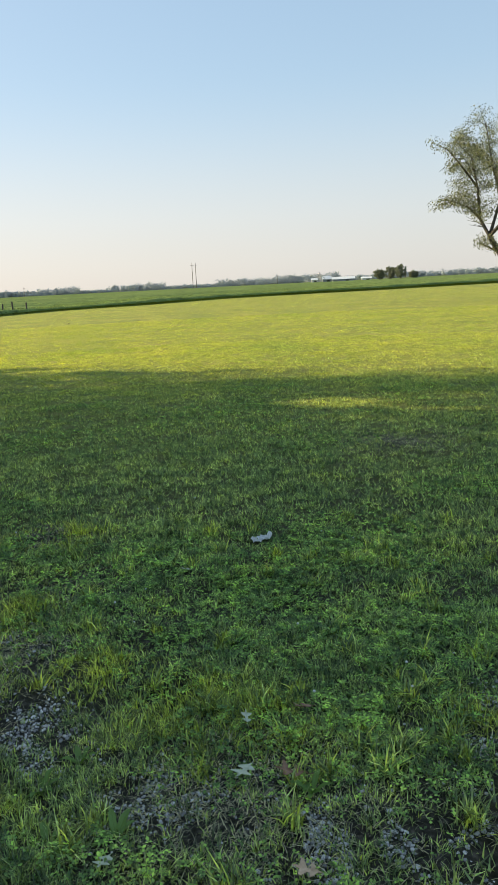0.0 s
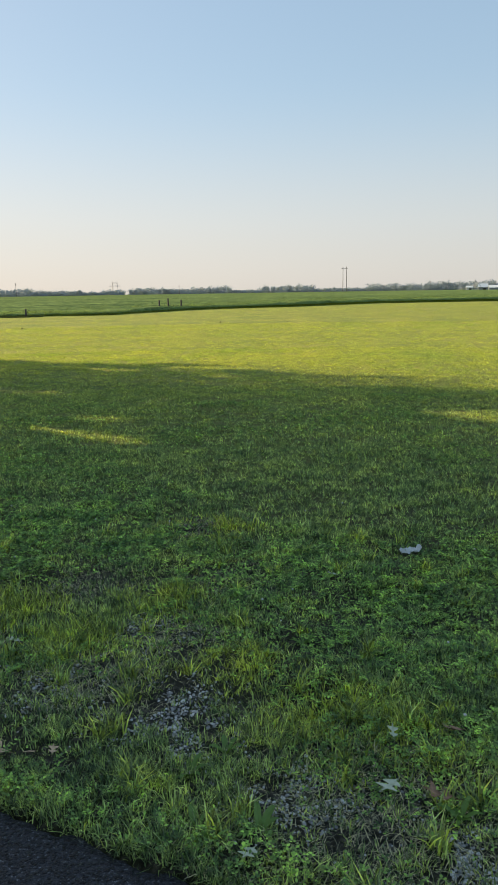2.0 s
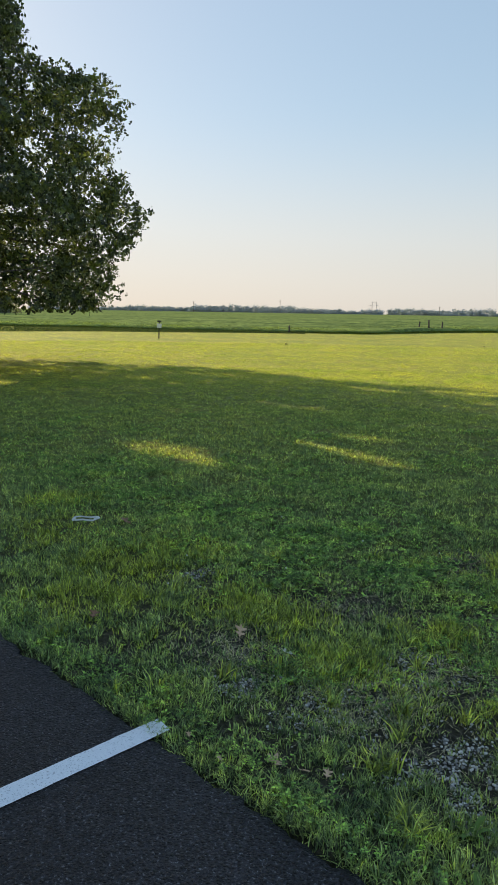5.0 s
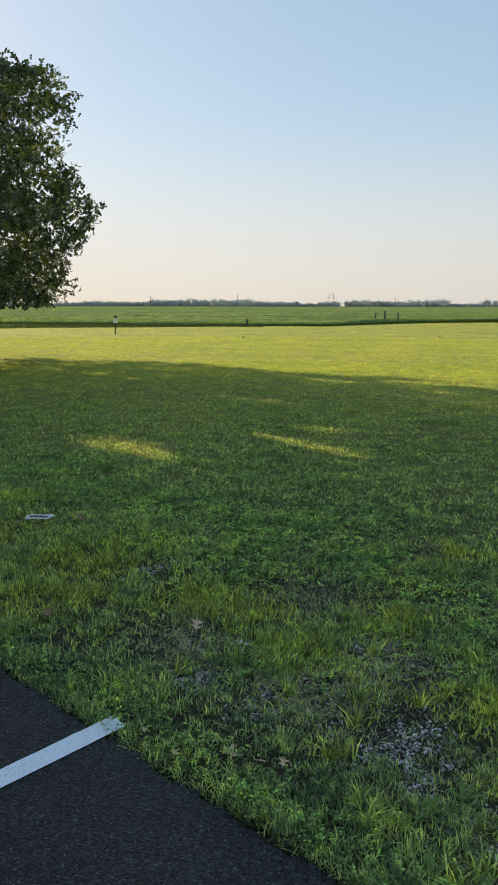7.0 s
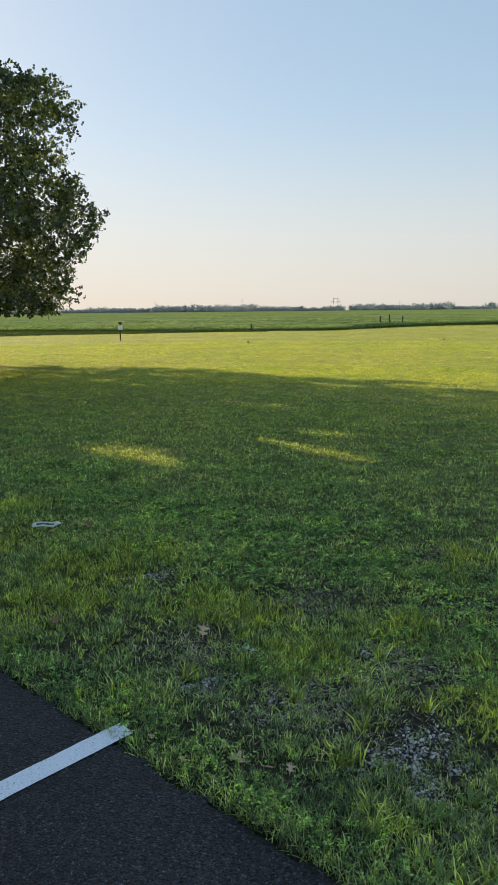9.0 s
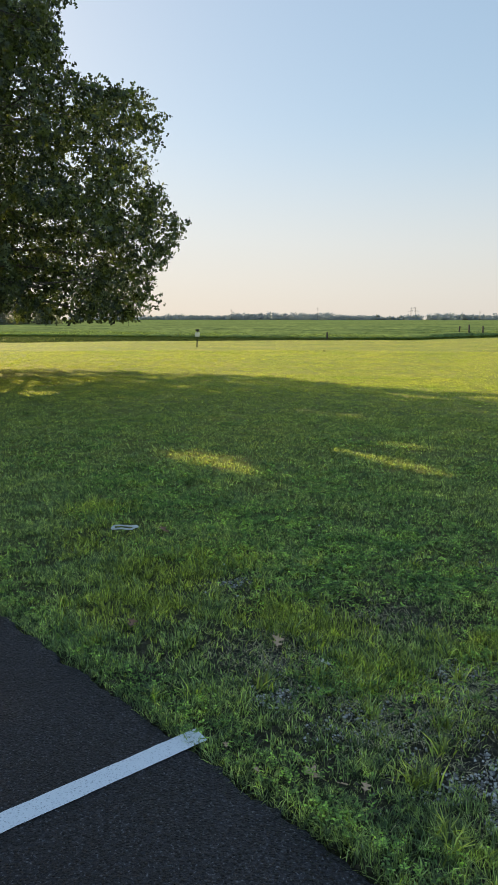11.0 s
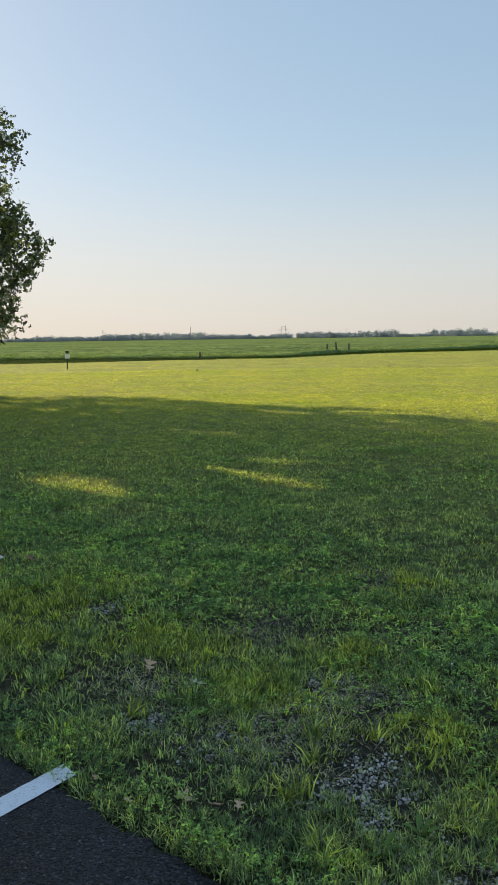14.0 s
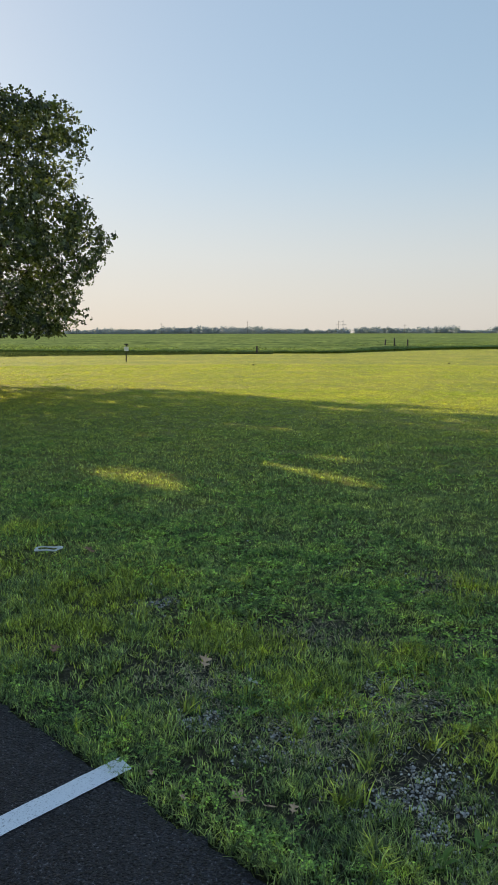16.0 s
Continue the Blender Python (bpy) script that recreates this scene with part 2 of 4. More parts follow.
# ---- builders ----
def fill(name, verts, tris, mat, parent=None, smooth=False):
    """A triangle mesh out of arrays."""
    verts, tris = np.asarray(verts, np.float32), np.asarray(tris, np.int32)
    me = bpy.data.meshes.new(name)
    me.vertices.add(len(verts))
    me.vertices.foreach_set("co", verts.ravel())
    me.loops.add(tris.size)
    me.loops.foreach_set("vertex_index", tris.ravel())
    me.polygons.add(len(tris))
    me.polygons.foreach_set("loop_start", np.arange(0, tris.size, 3, dtype=np.int32))
    me.polygons.foreach_set("use_smooth", np.full(len(tris), smooth))
    me.materials.append(mat)
    me.update(calc_edges=True)
    me.validate()
    ob = new(name, me)
    ob.parent = parent
    return ob


def part(name, bm, material, parent, label=""):
    me = bpy.data.meshes.new(name)
    bmesh.ops.recalc_face_normals(bm, faces=bm.faces)
    bm.to_mesh(me)
    bm.free()
    me.materials.append(material)
    ob = new(name, me)
    ob.parent = parent
    if label:
        tagged(ob, label)
    return ob


def box(bm, sx, sy, sz, at=(0, 0, 0), bevel=0.0, turn=None):
    m = Matrix.Translation(at) @ (turn or Matrix()) @ Matrix.Diagonal((sx, sy, sz, 1))
    vs = bmesh.ops.create_cube(bm, size=1, matrix=m)["verts"]
    if bevel:
        es = {e for v in vs for e in v.link_edges}
        bmesh.ops.bevel(bm, geom=list(es), offset=bevel, segments=1, affect="EDGES")


def rod(bm, a, b, r0, r1, sides=7):
    a, b = Vector(a), Vector(b)
    m = Matrix.Translation((a + b) / 2) @ (b - a).to_track_quat("Z", "Y").to_matrix().to_4x4()
    bmesh.ops.create_cone(bm, cap_ends=True, segments=sides, radius1=r0, radius2=r1, depth=(b - a).length, matrix=m)


def tube(bm, pts, radii, sides=8):
    """A tapered limb along points."""
    rings = []
    for i, p in enumerate(pts):
        d = (Vector(pts[min(i + 1, len(pts) - 1)]) - Vector(pts[max(i - 1, 0)])).normalized()
        q = d.to_track_quat("Z", "Y")
        rings.append([bm.verts.new(Vector(p) + q @ Vector((radii[i] * math.cos(k * math.tau / sides), radii[i] * math.sin(k * math.tau / sides), 0))) for k in range(sides)])
    for a, b in zip(rings, rings[1:]):
        for k in range(sides):
            bm.faces.new((a[k], a[(k + 1) % sides], b[(k + 1) % sides], b[k]))
    bm.faces.new(rings[-1])


def vnoise(x, y, size, seed):
    """Smooth value noise, 0 to 1, with cells of that size in metres."""
    tab = np.random.default_rng(seed).random((128, 128))
    u, v = np.asarray(x) / size + 37.3, np.asarray(y) / size + 11.7
    i, j = np.floor(u).astype(int), np.floor(v).astype(int)
    f, g = u - i, v - j
    f, g = f * f * (3 - 2 * f), g * g * (3 - 2 * g)
    at = lambda a, b: tab[a % 128, b % 128]
    return (at(i, j) * (1 - f) + at(i + 1, j) * f) * (1 - g) + (at(i, j + 1) * (1 - f) + at(i + 1, j + 1) * f) * g


def spots(x, y, rows):
    """The strongest of soft round patches (x, y, radius)."""
    best = np.zeros_like(x)
    for cx, cy, r in rows:
        best = np.maximum(best, np.exp(-((x - cx) ** 2 + (y - cy) ** 2) / r**2))
    return best


# ---- plan of the lawn ----
EDGE_A, EDGE_D, EDGE_IN = Vector((-2.75, 2.92)), Vector((0.916, -0.40)), Vector((-0.40, -0.916))
GRAVEL = [(-0.25, 2.62, .22), (-0.12, 2.42, .16), (-0.45, 3.33, .17), (-1.14, 2.84, .13), (-1.95, 4.02, .12), (-0.79, 2.78, .16), (0.38, 2.13, .13), (0.2, 2.1, .13),
          (0.86, 1.88, .2), (1.1, 1.72, .2), (1.43, 2.15, .14), (1.6, 2.36, .12), (0.74, 1.8, .12)]
THATCH = [(-0.96, 3.91, .33), (-0.13, 4.03, .3), (-1.34, 3.16, .28), (-0.58, 2.87, .3), (-0.3, 3.28, .25), (2.87, 6.92, .6), (-0.37, 4.92, .3), (0.5, 2.0, .4)]
LUSH = [(-4.2, 6.5, .6), (-3.4, 5.6, .5), (-2.4, 5.35, .6), (-1.6, 4.9, .5), (-1.2, 5.25, .45), (-1.4, 4.3, .35), (-0.7, 4.6, .4), (0.44, 4.2, .45), (0.88, 3.75, .45),
        (0.97, 3.15, .4), (1.45, 2.95, .45), (0.6, 3.15, .3), (1.5, 4.1, .5), (1.1, 2.45, .25), (1.75, 2.9, .3), (0.05, 3.7, .2)]
YELLOW = [(-2.44, 4.02, .45), (-1.52, 3.72, .3), (-1.22, 3.62, .25), (0.04, 2.95, .25), (-0.41, 3.69, .22), (-0.81, 3.22, .22), (-2.3, 3.46, .4), (-2.3, 4.45, .35),
          (0.42, 2.65, .25), (0.71, 2.46, .2), (1.5, 2.27, .18), (-0.35, 4.92, .3), (-3.3, 4.4, .4), (-3.8, 5.2, .4)]


# fallen leaves: kind, place, length, turn, tilt, curl
FALLEN = (("tan", -0.755, 2.30, .085, 75, 10, .4), ("tan", -0.665, 2.31, .055, 150, 25, .3), ("tan", -0.60, 2.29, .045, 10, 20, .8), ("pale", -1.004, 3.15, .075, 100, 18, .7),
          ("pale", 0.607, 2.175, .095, 140, 6, .3), ("brown", 0.78, 2.08, .11, 80, 12, .7), ("tan", 0.72, 1.66, .085, 70, 10, .6), ("brown", 0.89, 2.465, .09, 120, 20, .8),
          ("pale", 0.14, 1.86, .07, 150, 10, .4), ("pale", 0.63, 2.4, .06, 20, 40, .4), ("pale", 0.557, 3.99, .075, 100, 15, .5), ("tan", -1.16, 2.33, .03, 40, 20, .9), ("tan", -0.98, 2.24, .03, 70, 20, .9), ("brown", -2.13, 3.12, .07, 20, 20, .8), ("tan", -1.32, 3.22, .08, 30, 35, .8), ("brown", -2.85, 4.72, .11, 75, 20, .8))


def inside_lot(x, y):
    """Metres past the lot's edge, positive on the asphalt."""
    return (x - EDGE_A.x) * EDGE_IN.x + (y - EDGE_A.y) * EDGE_IN.y + 0.05 * (vnoise(x, y, 0.16, 5) - 0.5) + 0.05 * (vnoise(x, y, 0.6, 6) - 0.5)


def graded(lo, hi, step, far):
    out = list(np.arange(lo, hi + step / 2, step))
    s, a, b = step, hi, lo
    while a < far:
        s *= 1.13
        a += s
        b -= s
        out += [a, b]
    return np.array(sorted(out))


def ground_height(x, y):
    near = np.exp(-(x**2 + y**2) / 400.0)
    z = -0.02 + 0.03 * (vnoise(x, y, 0.35, 1) - 0.5) * near + 0.025 * (vnoise(x, y, 0.14, 7) - 0.5) * near + 0.05 * (vnoise(x, y, 2.5, 2) - 0.5) * near
    return np.where(inside_lot(x, y) > -0.03, -0.06, z)


def build_ground():
    xs, ys = graded(-5, 4, 0.09, 4600), graded(1.0, 7.5, 0.09, 4600)
    gx, gy = np.meshgrid(xs, ys)
    x, y = gx.ravel(), gy.ravel()
    r = np.hypot(x, y)
    v = np.stack([x, y, ground_height(x, y)], 1)
    nx, ny = len(xs), len(ys)
    i = (np.arange(ny - 1)[:, None] * nx + np.arange(nx - 1)[None]).ravel()
    tris = np.concatenate([np.stack([i, i + 1, i + nx + 1], 1), np.stack([i, i + nx + 1, i + nx], 1)])
    ob = fill("ground", v, tris, MAT_GROUND, smooth=True)
    bare = np.maximum(spots(x, y, GRAVEL), 0.8 * spots(x, y, THATCH))
    turf = np.clip(0.06 + 0.5 * np.clip((r - 3.5) / 5, 0, 1) + 0.44 * np.clip((r - 10) / 9, 0, 1), 0, 1) * (1 - 0.9 * bare)
    a = ob.data.attributes.new("turf", "FLOAT", "POINT")
    a.data.foreach_set("value", turf.astype(np.float32))
    tagged(ob, "level ground of turf, thin soil and gravel", "ground", kind="structure")


def build_lot():
    rng = np.random.default_rng(3)
    s = np.concatenate([np.linspace(-30, -1.6, 60), np.arange(-1.5, 5, 0.035), np.linspace(5.2, 26, 50)])
    verts, faces = [], []
    for k, a in enumerate(s):
        p = EDGE_A + EDGE_D * a
        j = 0.04 * (noise.noise((a * 6, 0, 0))) + 0.025 * noise.noise((a * 22, 3, 0)) + rng.uniform(-0.006, 0.006)
        for d, z in ((j, -0.07), (j, -0.008), (j + 0.03, 0.0), (0.5, 0.0), (20.0, 0.0), (20.0, -0.07)):
            q = p + EDGE_IN * d
            verts.append((q.x, q.y, z))
        if k:
            b, c = (k - 1) * 6, k * 6
            for m in range(5):
                faces += [(b + m, c + m, c + m + 1), (b + m, c + m + 1, b + m + 1)]
    ob = fill("pavement", verts, faces, MAT_ASPHALT)
    tagged(ob, "dark new asphalt of a parking lot with a crumbled edge", "asphalt", kind="structure")
    end, way, side = Vector((-1.298, 2.393)), Vector((-0.428, -0.904)), Vector((0.904, -0.428))
    bm = bmesh.new()
    rows = []
    for k in range(120):
        d = k * 0.046
        w0, w1 = (0.049 + 0.004 * noise.noise((d * 30, c, 0)) for c in (0, 9))
        a, b = end + way * (d + 0.012) + side * w0, end + way * d - side * w1
        rows.append([bm.verts.new((a.x, a.y, 0.0045)), bm.verts.new((b.x, b.y, 0.0045))])
    for p, q in zip(rows, rows[1:]):
        bm.faces.new((p[0], q[0], q[1], p[1]))
    ob = part("parking_line", bm, MAT_PAINT, None)
    tagged(ob, "white painted parking line on dark asphalt, slightly worn", "road marking", kind="structure")


# ---- grass ----
SECTOR = (radians(-51), radians(35))


def scatter(rng, r0, r1, per_m2, sector=SECTOR):
    n = int(0.5 * (sector[1] - sector[0]) * (r1**2 - r0**2) * per_m2)
    r, b = np.sqrt(rng.uniform(r0**2, r1**2, n)), rng.uniform(*sector, n)
    return r * np.sin(b), r * np.cos(b)


def blades(rng, x, y, z, height, width, lean, fine=True, bend=None):
    """Bent tapered blades, three triangles each, or one where fine is off. bend: the way each one leans."""
    n = len(x)
    if bend is None:
        bend = rng.uniform(0, math.tau, n)
    face = bend + math.pi / 2 + rng.normal(0, 0.5, n)
    c, s = np.cos(face) * width / 2, np.sin(face) * width / 2
    off = lean * height
    bx, by = np.cos(bend) * off, np.sin(bend) * off
    p = lambda fx, f, h: np.stack([x + fx * c + f * bx, y + fx * s + f * by, z + h], 1)
    up = height * np.sqrt(np.clip(1 - 0.6 * lean**2, 0.15, 1))
    if fine:
        v = np.stack([p(-1, 0, 0 * up), p(1, 0, 0 * up), p(-0.75, 0.35, 0.6 * up), p(0.75, 0.35, 0.6 * up), p(0, 1.0, up)], 1).reshape(-1, 3)
        t = np.array([(0, 1, 2), (1, 3, 2), (2, 3, 4)])
        return v, (np.arange(n)[:, None, None] * 5 + t).reshape(-1, 3)
    v = np.stack([p(-1, 0, 0 * up), p(1, 0, 0 * up), p(0, 1.0, up)], 1).reshape(-1, 3)
    return v, np.arange(3 * n).reshape(-1, 3)


def gather(name, chunks, mat, label, category):
    verts, tris, k = [], [], 0
    for v, t in chunks:
        verts.append(v)
        tris.append(t + k)
        k += len(v)
    return tagged(fill(name, np.concatenate(verts), np.concatenate(tris), mat), label, category, kind="stuff")


CROP_EDGE = [(-75, 47), (-52, 55), (-38, 57), (-27.5, 57), (-19.2, 58.5), (-13.5, 60), (-10, 70), (-7, 76), (2, 83), (13, 97), (24, 100), (35, 101), (54.5, 107), (90, 116)]


def build_grass():
    rng = np.random.default_rng(11)
    # inner and outer radius, tufts to the square metre, blades to a tuft, spread of a tuft, width and height of a blade
    rings = [(1.3, 3.0, 1800, 10, .013, .0040, .036, True), (3.0, 5.0, 1200, 10, .015, .0050, .036, True), (5.0, 8.0, 640, 10, .020, .0075, .037, False),
             (8.0, 13.0, 390, 9, .028, .0100, .034, False), (13.0, 22.0, 130, 9, .045, .0135, .034, False), (22.0, 40.0, 32, 8, .08, .021, .034, False), (40.0, 95.0, 3.6, 6, .2, .036, .034, False)]
    kinds = {"lawn": [], "tuft": [], "dry": [], "far": []}
    for r0, r1, per, count, loose, w, h, fine in rings:
        x, y = scatter(rng, r0, r1, per)
        bare, lumps = np.maximum(spots(x, y, GRAVEL), 0.55 * spots(x, y, THATCH)), vnoise(x, y, 0.16, 21) * 0.55 + vnoise(x, y, 0.55, 22) * 0.45
        keep = (inside_lot(x, y) < 0.0) & (rng.random(len(x)) < np.clip(1.05 - 0.75 * bare, 0, 1) * np.clip(2.1 * lumps - 0.12, 0.08 if r0 < 3 else 0.45 if r0 < 5 else 0.75, 1))
        if r0 > 39:
            edge = np.array(CROP_EDGE)
            keep &= np.hypot(x, y) < np.interp(np.arctan2(x, y), np.arctan2(edge[:, 0], edge[:, 1]), np.hypot(edge[:, 0], edge[:, 1])) - 1
        x, y, lumps = (np.repeat(a[keep], count) for a in (x, y, lumps))
        n = len(x)
        vigour = np.repeat(rng.uniform(0.65, 1.3, n // count), count)
        dx, dy = rng.normal(0, loose, n), rng.normal(0, loose, n)
        x, y, bend = x + dx, y + dy, np.arctan2(dy, dx) + rng.normal(0, 0.5, n)
        bare, yel, lush, thatch = np.maximum(spots(x, y, GRAVEL), 0.55 * spots(x, y, THATCH)), spots(x, y, YELLOW), spots(x, y, LUSH), spots(x, y, THATCH)
        flat = spots(x, y, [(lx, ly, 0.05) for _, lx, ly, *_ in FALLEN] + [(-3.24, 4.69, 0.1), (1.04, 4.37, 0.07), (-1.3, 2.4, 0.07)])
        near = np.hypot(x, y) < 8
        u = np.repeat(rng.random(n // count), count) * 0.6 + rng.random(n) * 0.4
        p_dry = np.where(near, 0.05 + 0.5 * thatch + 0.12 * bare, 0.015)
        p_tuft = np.where(near, 0.05 + 0.85 * yel - 0.2 * lush, np.where(np.hypot(x, y) < 17, 0.02 + 0.2 * vnoise(x, y, 1.5, 25), 0.35 + 0.5 * vnoise(x, y, 2.0, 25)))
        dry, tuft = u < p_dry, (u >= p_dry) & (u < p_dry + p_tuft)
        tall = h * (0.5 + 1.0 * lumps) * vigour * rng.uniform(0.6, 1.35, n) * (1 + 0.6 * yel - 0.35 * bare) * (1 - 0.85 * flat)
        tall = np.where(dry, tall * 0.7, tall)
        lean = rng.uniform(0.25, 1.2, n) + np.where(dry, 0.5, 0)
        wide = w * rng.uniform(0.6, 1.3, n)
        z = ground_height(x, y)
        far = rng.random(n) < np.clip((np.hypot(x, y) - 6.5) / 11, 0, 1)
        keep = inside_lot(x, y) < 0.015
        for name, pick in (("dry", dry & ~far), ("tuft", tuft & ~far), ("lawn", ~dry & ~tuft & ~far), ("far", far)):
            pick = pick & keep
            kinds[name].append(blades(rng, x[pick], y[pick], z[pick], tall[pick], wide[pick], lean[pick], fine, bend[pick]))
    # thinner growth out to the sides, beside the way
    for side in ((radians(-105), SECTOR[0]), (SECTOR[1], radians(105))):
        x, y = scatter(rng, 1.2, 9.0, 1300, side)
        ok = inside_lot(x, y) < 0
        x, y, k = x[ok], y[ok], ok.sum()
        kinds["lawn"].append(blades(rng, x, y, ground_height(x, y), rng.uniform(0.03, 0.07, k), np.full(k, .011), rng.uniform(0.2, 1.0, k), False))
    # dead stalks lying flat on the thin patches
    for cx, cy, r in THATCH + GRAVEL:
        k = int((9000 if (cx, cy, r) in THATCH else 3000) * r * r) + 60
        x, y = cx + rng.normal(0, 0.8 * r, k), cy + rng.normal(0, 0.8 * r, k)
        ok = inside_lot(x, y) < -0.02
        x, y, k = x[ok], y[ok], ok.sum()
        kinds["dry"].append(blades(rng, x, y, ground_height(x, y) + 0.004, rng.uniform(0.012, 0.03, k), np.full(k, .003), rng.uniform(1.2, 2.6, k)))
    # ragged fringe and clumps of long blades along the lot
    s = rng.uniform(-2.5, 6, 9000)
    d = -np.abs(rng.normal(0, 0.07, 9000)) - 0.012
    fx, fy = EDGE_A.x + EDGE_D.x * s + EDGE_IN.x * d, EDGE_A.y + EDGE_D.y * s + EDGE_IN.y * d
    kinds["lawn"].append(blades(rng, fx, fy, np.full(9000, -0.02), rng.uniform(0.02, 0.055, 9000), np.full(9000, 0.004), rng.uniform(0.4, 1.4, 9000)))
    cx, cy = scatter(rng, 1.5, 5.0, 7)
    ok = inside_lot(cx, cy) < -0.1
    cx, cy = np.repeat(cx[ok], 38), np.repeat(cy[ok], 38)
    m = len(cx)
    cx, cy = cx + rng.normal(0, 0.02, m), cy + rng.normal(0, 0.02, m)
    half = rng.random(m) < 0.5
    tall, lean = rng.uniform(0.05, 0.12, m), rng.uniform(0.3, 1.2, m)
    for name, pick in (("lawn", half), ("tuft", ~half)):
        kinds[name].append(blades(rng, cx[pick], cy[pick], ground_height(cx[pick], cy[pick]), tall[pick], np.full(pick.sum(), .0075), lean[pick]))
    gather("lawn_grass", kinds["lawn"], MAT_LAWN, "short mown green lawn grass growing over thin soil", "grass")
    gather("far_lawn", kinds["far"], MAT_FARLAWN, "even mown yellow-green lawn reaching to the field", "grass")
    gather("tuft_grass", kinds["tuft"], MAT_TUFT, "yellow-green tufts of longer grass in the lawn", "grass")
    gather("dry_grass", kinds["dry"], MAT_DRY, "dry straw-coloured dead grass blades in the lawn", "dry grass")


def build_clover():
    rng = np.random.default_rng(12)
    chunks = []
    for r0, r1, per, size in ((1.5, 4.0, 6500, .0098), (4.0, 7.5, 3600, .0135), (7.5, 12, 900, .02)):
        x, y = scatter(rng, r0, r1, per)
        lush = spots(x, y, LUSH)
        lot = inside_lot(x, y)
        weeds = np.exp(-((lot + 0.14) / 0.12) ** 2) * 0.38
        wild = np.clip(vnoise(x, y, 0.7, 31) * 1.6 - 0.9, 0, 0.5)
        keep = (lot < -0.035) & (rng.random(len(x)) < np.maximum(np.maximum(lush, weeds), wild) * (1 - 0.8 * spots(x, y, GRAVEL)) * np.clip(2.4 * vnoise(x, y, 0.07, 34) - 0.25, 0.1, 1))
        x, y = x[keep], y[keep]
        n = len(x)
        z = ground_height(x, y) + (0.012 + 0.05 * vnoise(x, y, 0.06, 33)) * rng.uniform(0.5, 1.1, n)
        turn = rng.uniform(0, math.tau, n)
        for k in range(3):
            a = turn + k * math.tau / 3 + rng.normal(0, 0.2, n)
            L, tilt = size * rng.uniform(0.8, 1.5, n), rng.normal(0.15, 0.35, n)
            dx, dy = np.cos(a), np.sin(a)
            at = lambda f, g, hgt: np.stack([x + dx * L * f - dy * L * g, y + dy * L * f + dx * L * g, z + L * hgt * tilt], 1)
            v = np.stack([at(0, 0, 0), at(0.65, 0.42, 0.7), at(1.1, 0, 1.0), at(0.65, -0.42, 0.7)], 1).reshape(-1, 3)
            chunks.append((v, (np.arange(n)[:, None, None] * 4 + np.array([(0, 2, 1), (0, 3, 2)])).reshape(-1, 3)))
    gather("clover", chunks, MAT_CLOVER, "lush dark green clover and small weeds in the lawn", "clover")
    ico_v, ico_t = icosphere(1)
    chunks = []
    spots_xy = [(0.91, 2.5), (1.29, 2.45), (0.7, 5.39), (1.34, 2.64), (0.41, 5.16), (1.56, 4.1), (1.79, 2.89), (-1.22, 5.68), (-1.41, 4.2), (-1.96, 3.66)]
    spots_xy += [(lx + rng.normal(0, r), ly + rng.normal(0, r)) for lx, ly, r in LUSH for _ in range(1)]
    for fx, fy in spots_xy:
        if inside_lot(np.array([fx]), np.array([fy]))[0] < -0.03:
            chunks.append((ico_v * rng.uniform(0.0045, 0.007) * (1, 1, 0.9) + (fx, fy, rng.uniform(0.035, 0.065)), ico_t))
    gather("clover_flowers", chunks, MAT_FLOWER, "small round white clover flowers above the lawn", "flowers")


def icosphere(level):
    bm = bmesh.new()
    bmesh.ops.create_icosphere(bm, subdivisions=level, radius=1)
    v = np.array([q.co[:] for q in bm.verts])
    t = np.array([[q.index for q in f.verts] for f in bm.faces])
    bm.free()
    return v, t


def build_gravel():
    rng = np.random.default_rng(13)
    ico_v, ico_t = icosphere(1)
    chunks = []
    for cx, cy, r in GRAVEL:
        for _ in range(int(15000 * r * r) + 170):
            x, y = cx + rng.normal(0, r * 0.75), cy + rng.normal(0, r * 0.75)
            if inside_lot(np.array([x]), np.array([y]))[0] > -0.02 or vnoise(x, y, 0.10, 15) + 0.5 * vnoise(x, y, 0.04, 16) < 0.62:
                continue
            size = rng.uniform(0.0028, 0.0068) * (1.4 if rng.random() < 0.1 else 1)
            v = ico_v * rng.uniform(0.75, 1.25, ico_v.shape) * (size * rng.uniform(0.8, 1.3), size, size * 0.7)
            a = rng.uniform(0, math.tau)
            v = v @ np.array([[math.cos(a), math.sin(a), 0], [-math.sin(a), math.cos(a), 0], [0, 0, 1]])
            chunks.append((v + (x, y, float(ground_height(np.array([x]), np.array([y]))[0]) + size * 0.35), ico_t))
    gather("gravel", chunks, MAT_STONE, "pale grey crushed gravel showing through thin grass", "gravel")


# ---- trees ----
def leaves(rng, centres, spread, per, size, droop=0.3):
    """Folded two-triangle leaves round clump centres."""
    c = np.repeat(centres, per, 0)
    n = len(c)
    b = rng.normal(0, 1, (n, 3))
    p = c + b / np.linalg.norm(b, axis=1, keepdims=True) * rng.random((n, 1)) ** 0.4 * 1.75 * spread
    d = rng.normal(0, 1, (n, 3)) + (0, 0, -droop)
    d /= np.linalg.norm(d, axis=1, keepdims=True)
    s = np.cross(d, rng.normal(0, 1, (n, 3)))
    s /= np.linalg.norm(s, axis=1, keepdims=True)
    return p, d, s, size * rng.uniform(0.7, 1.3, n)


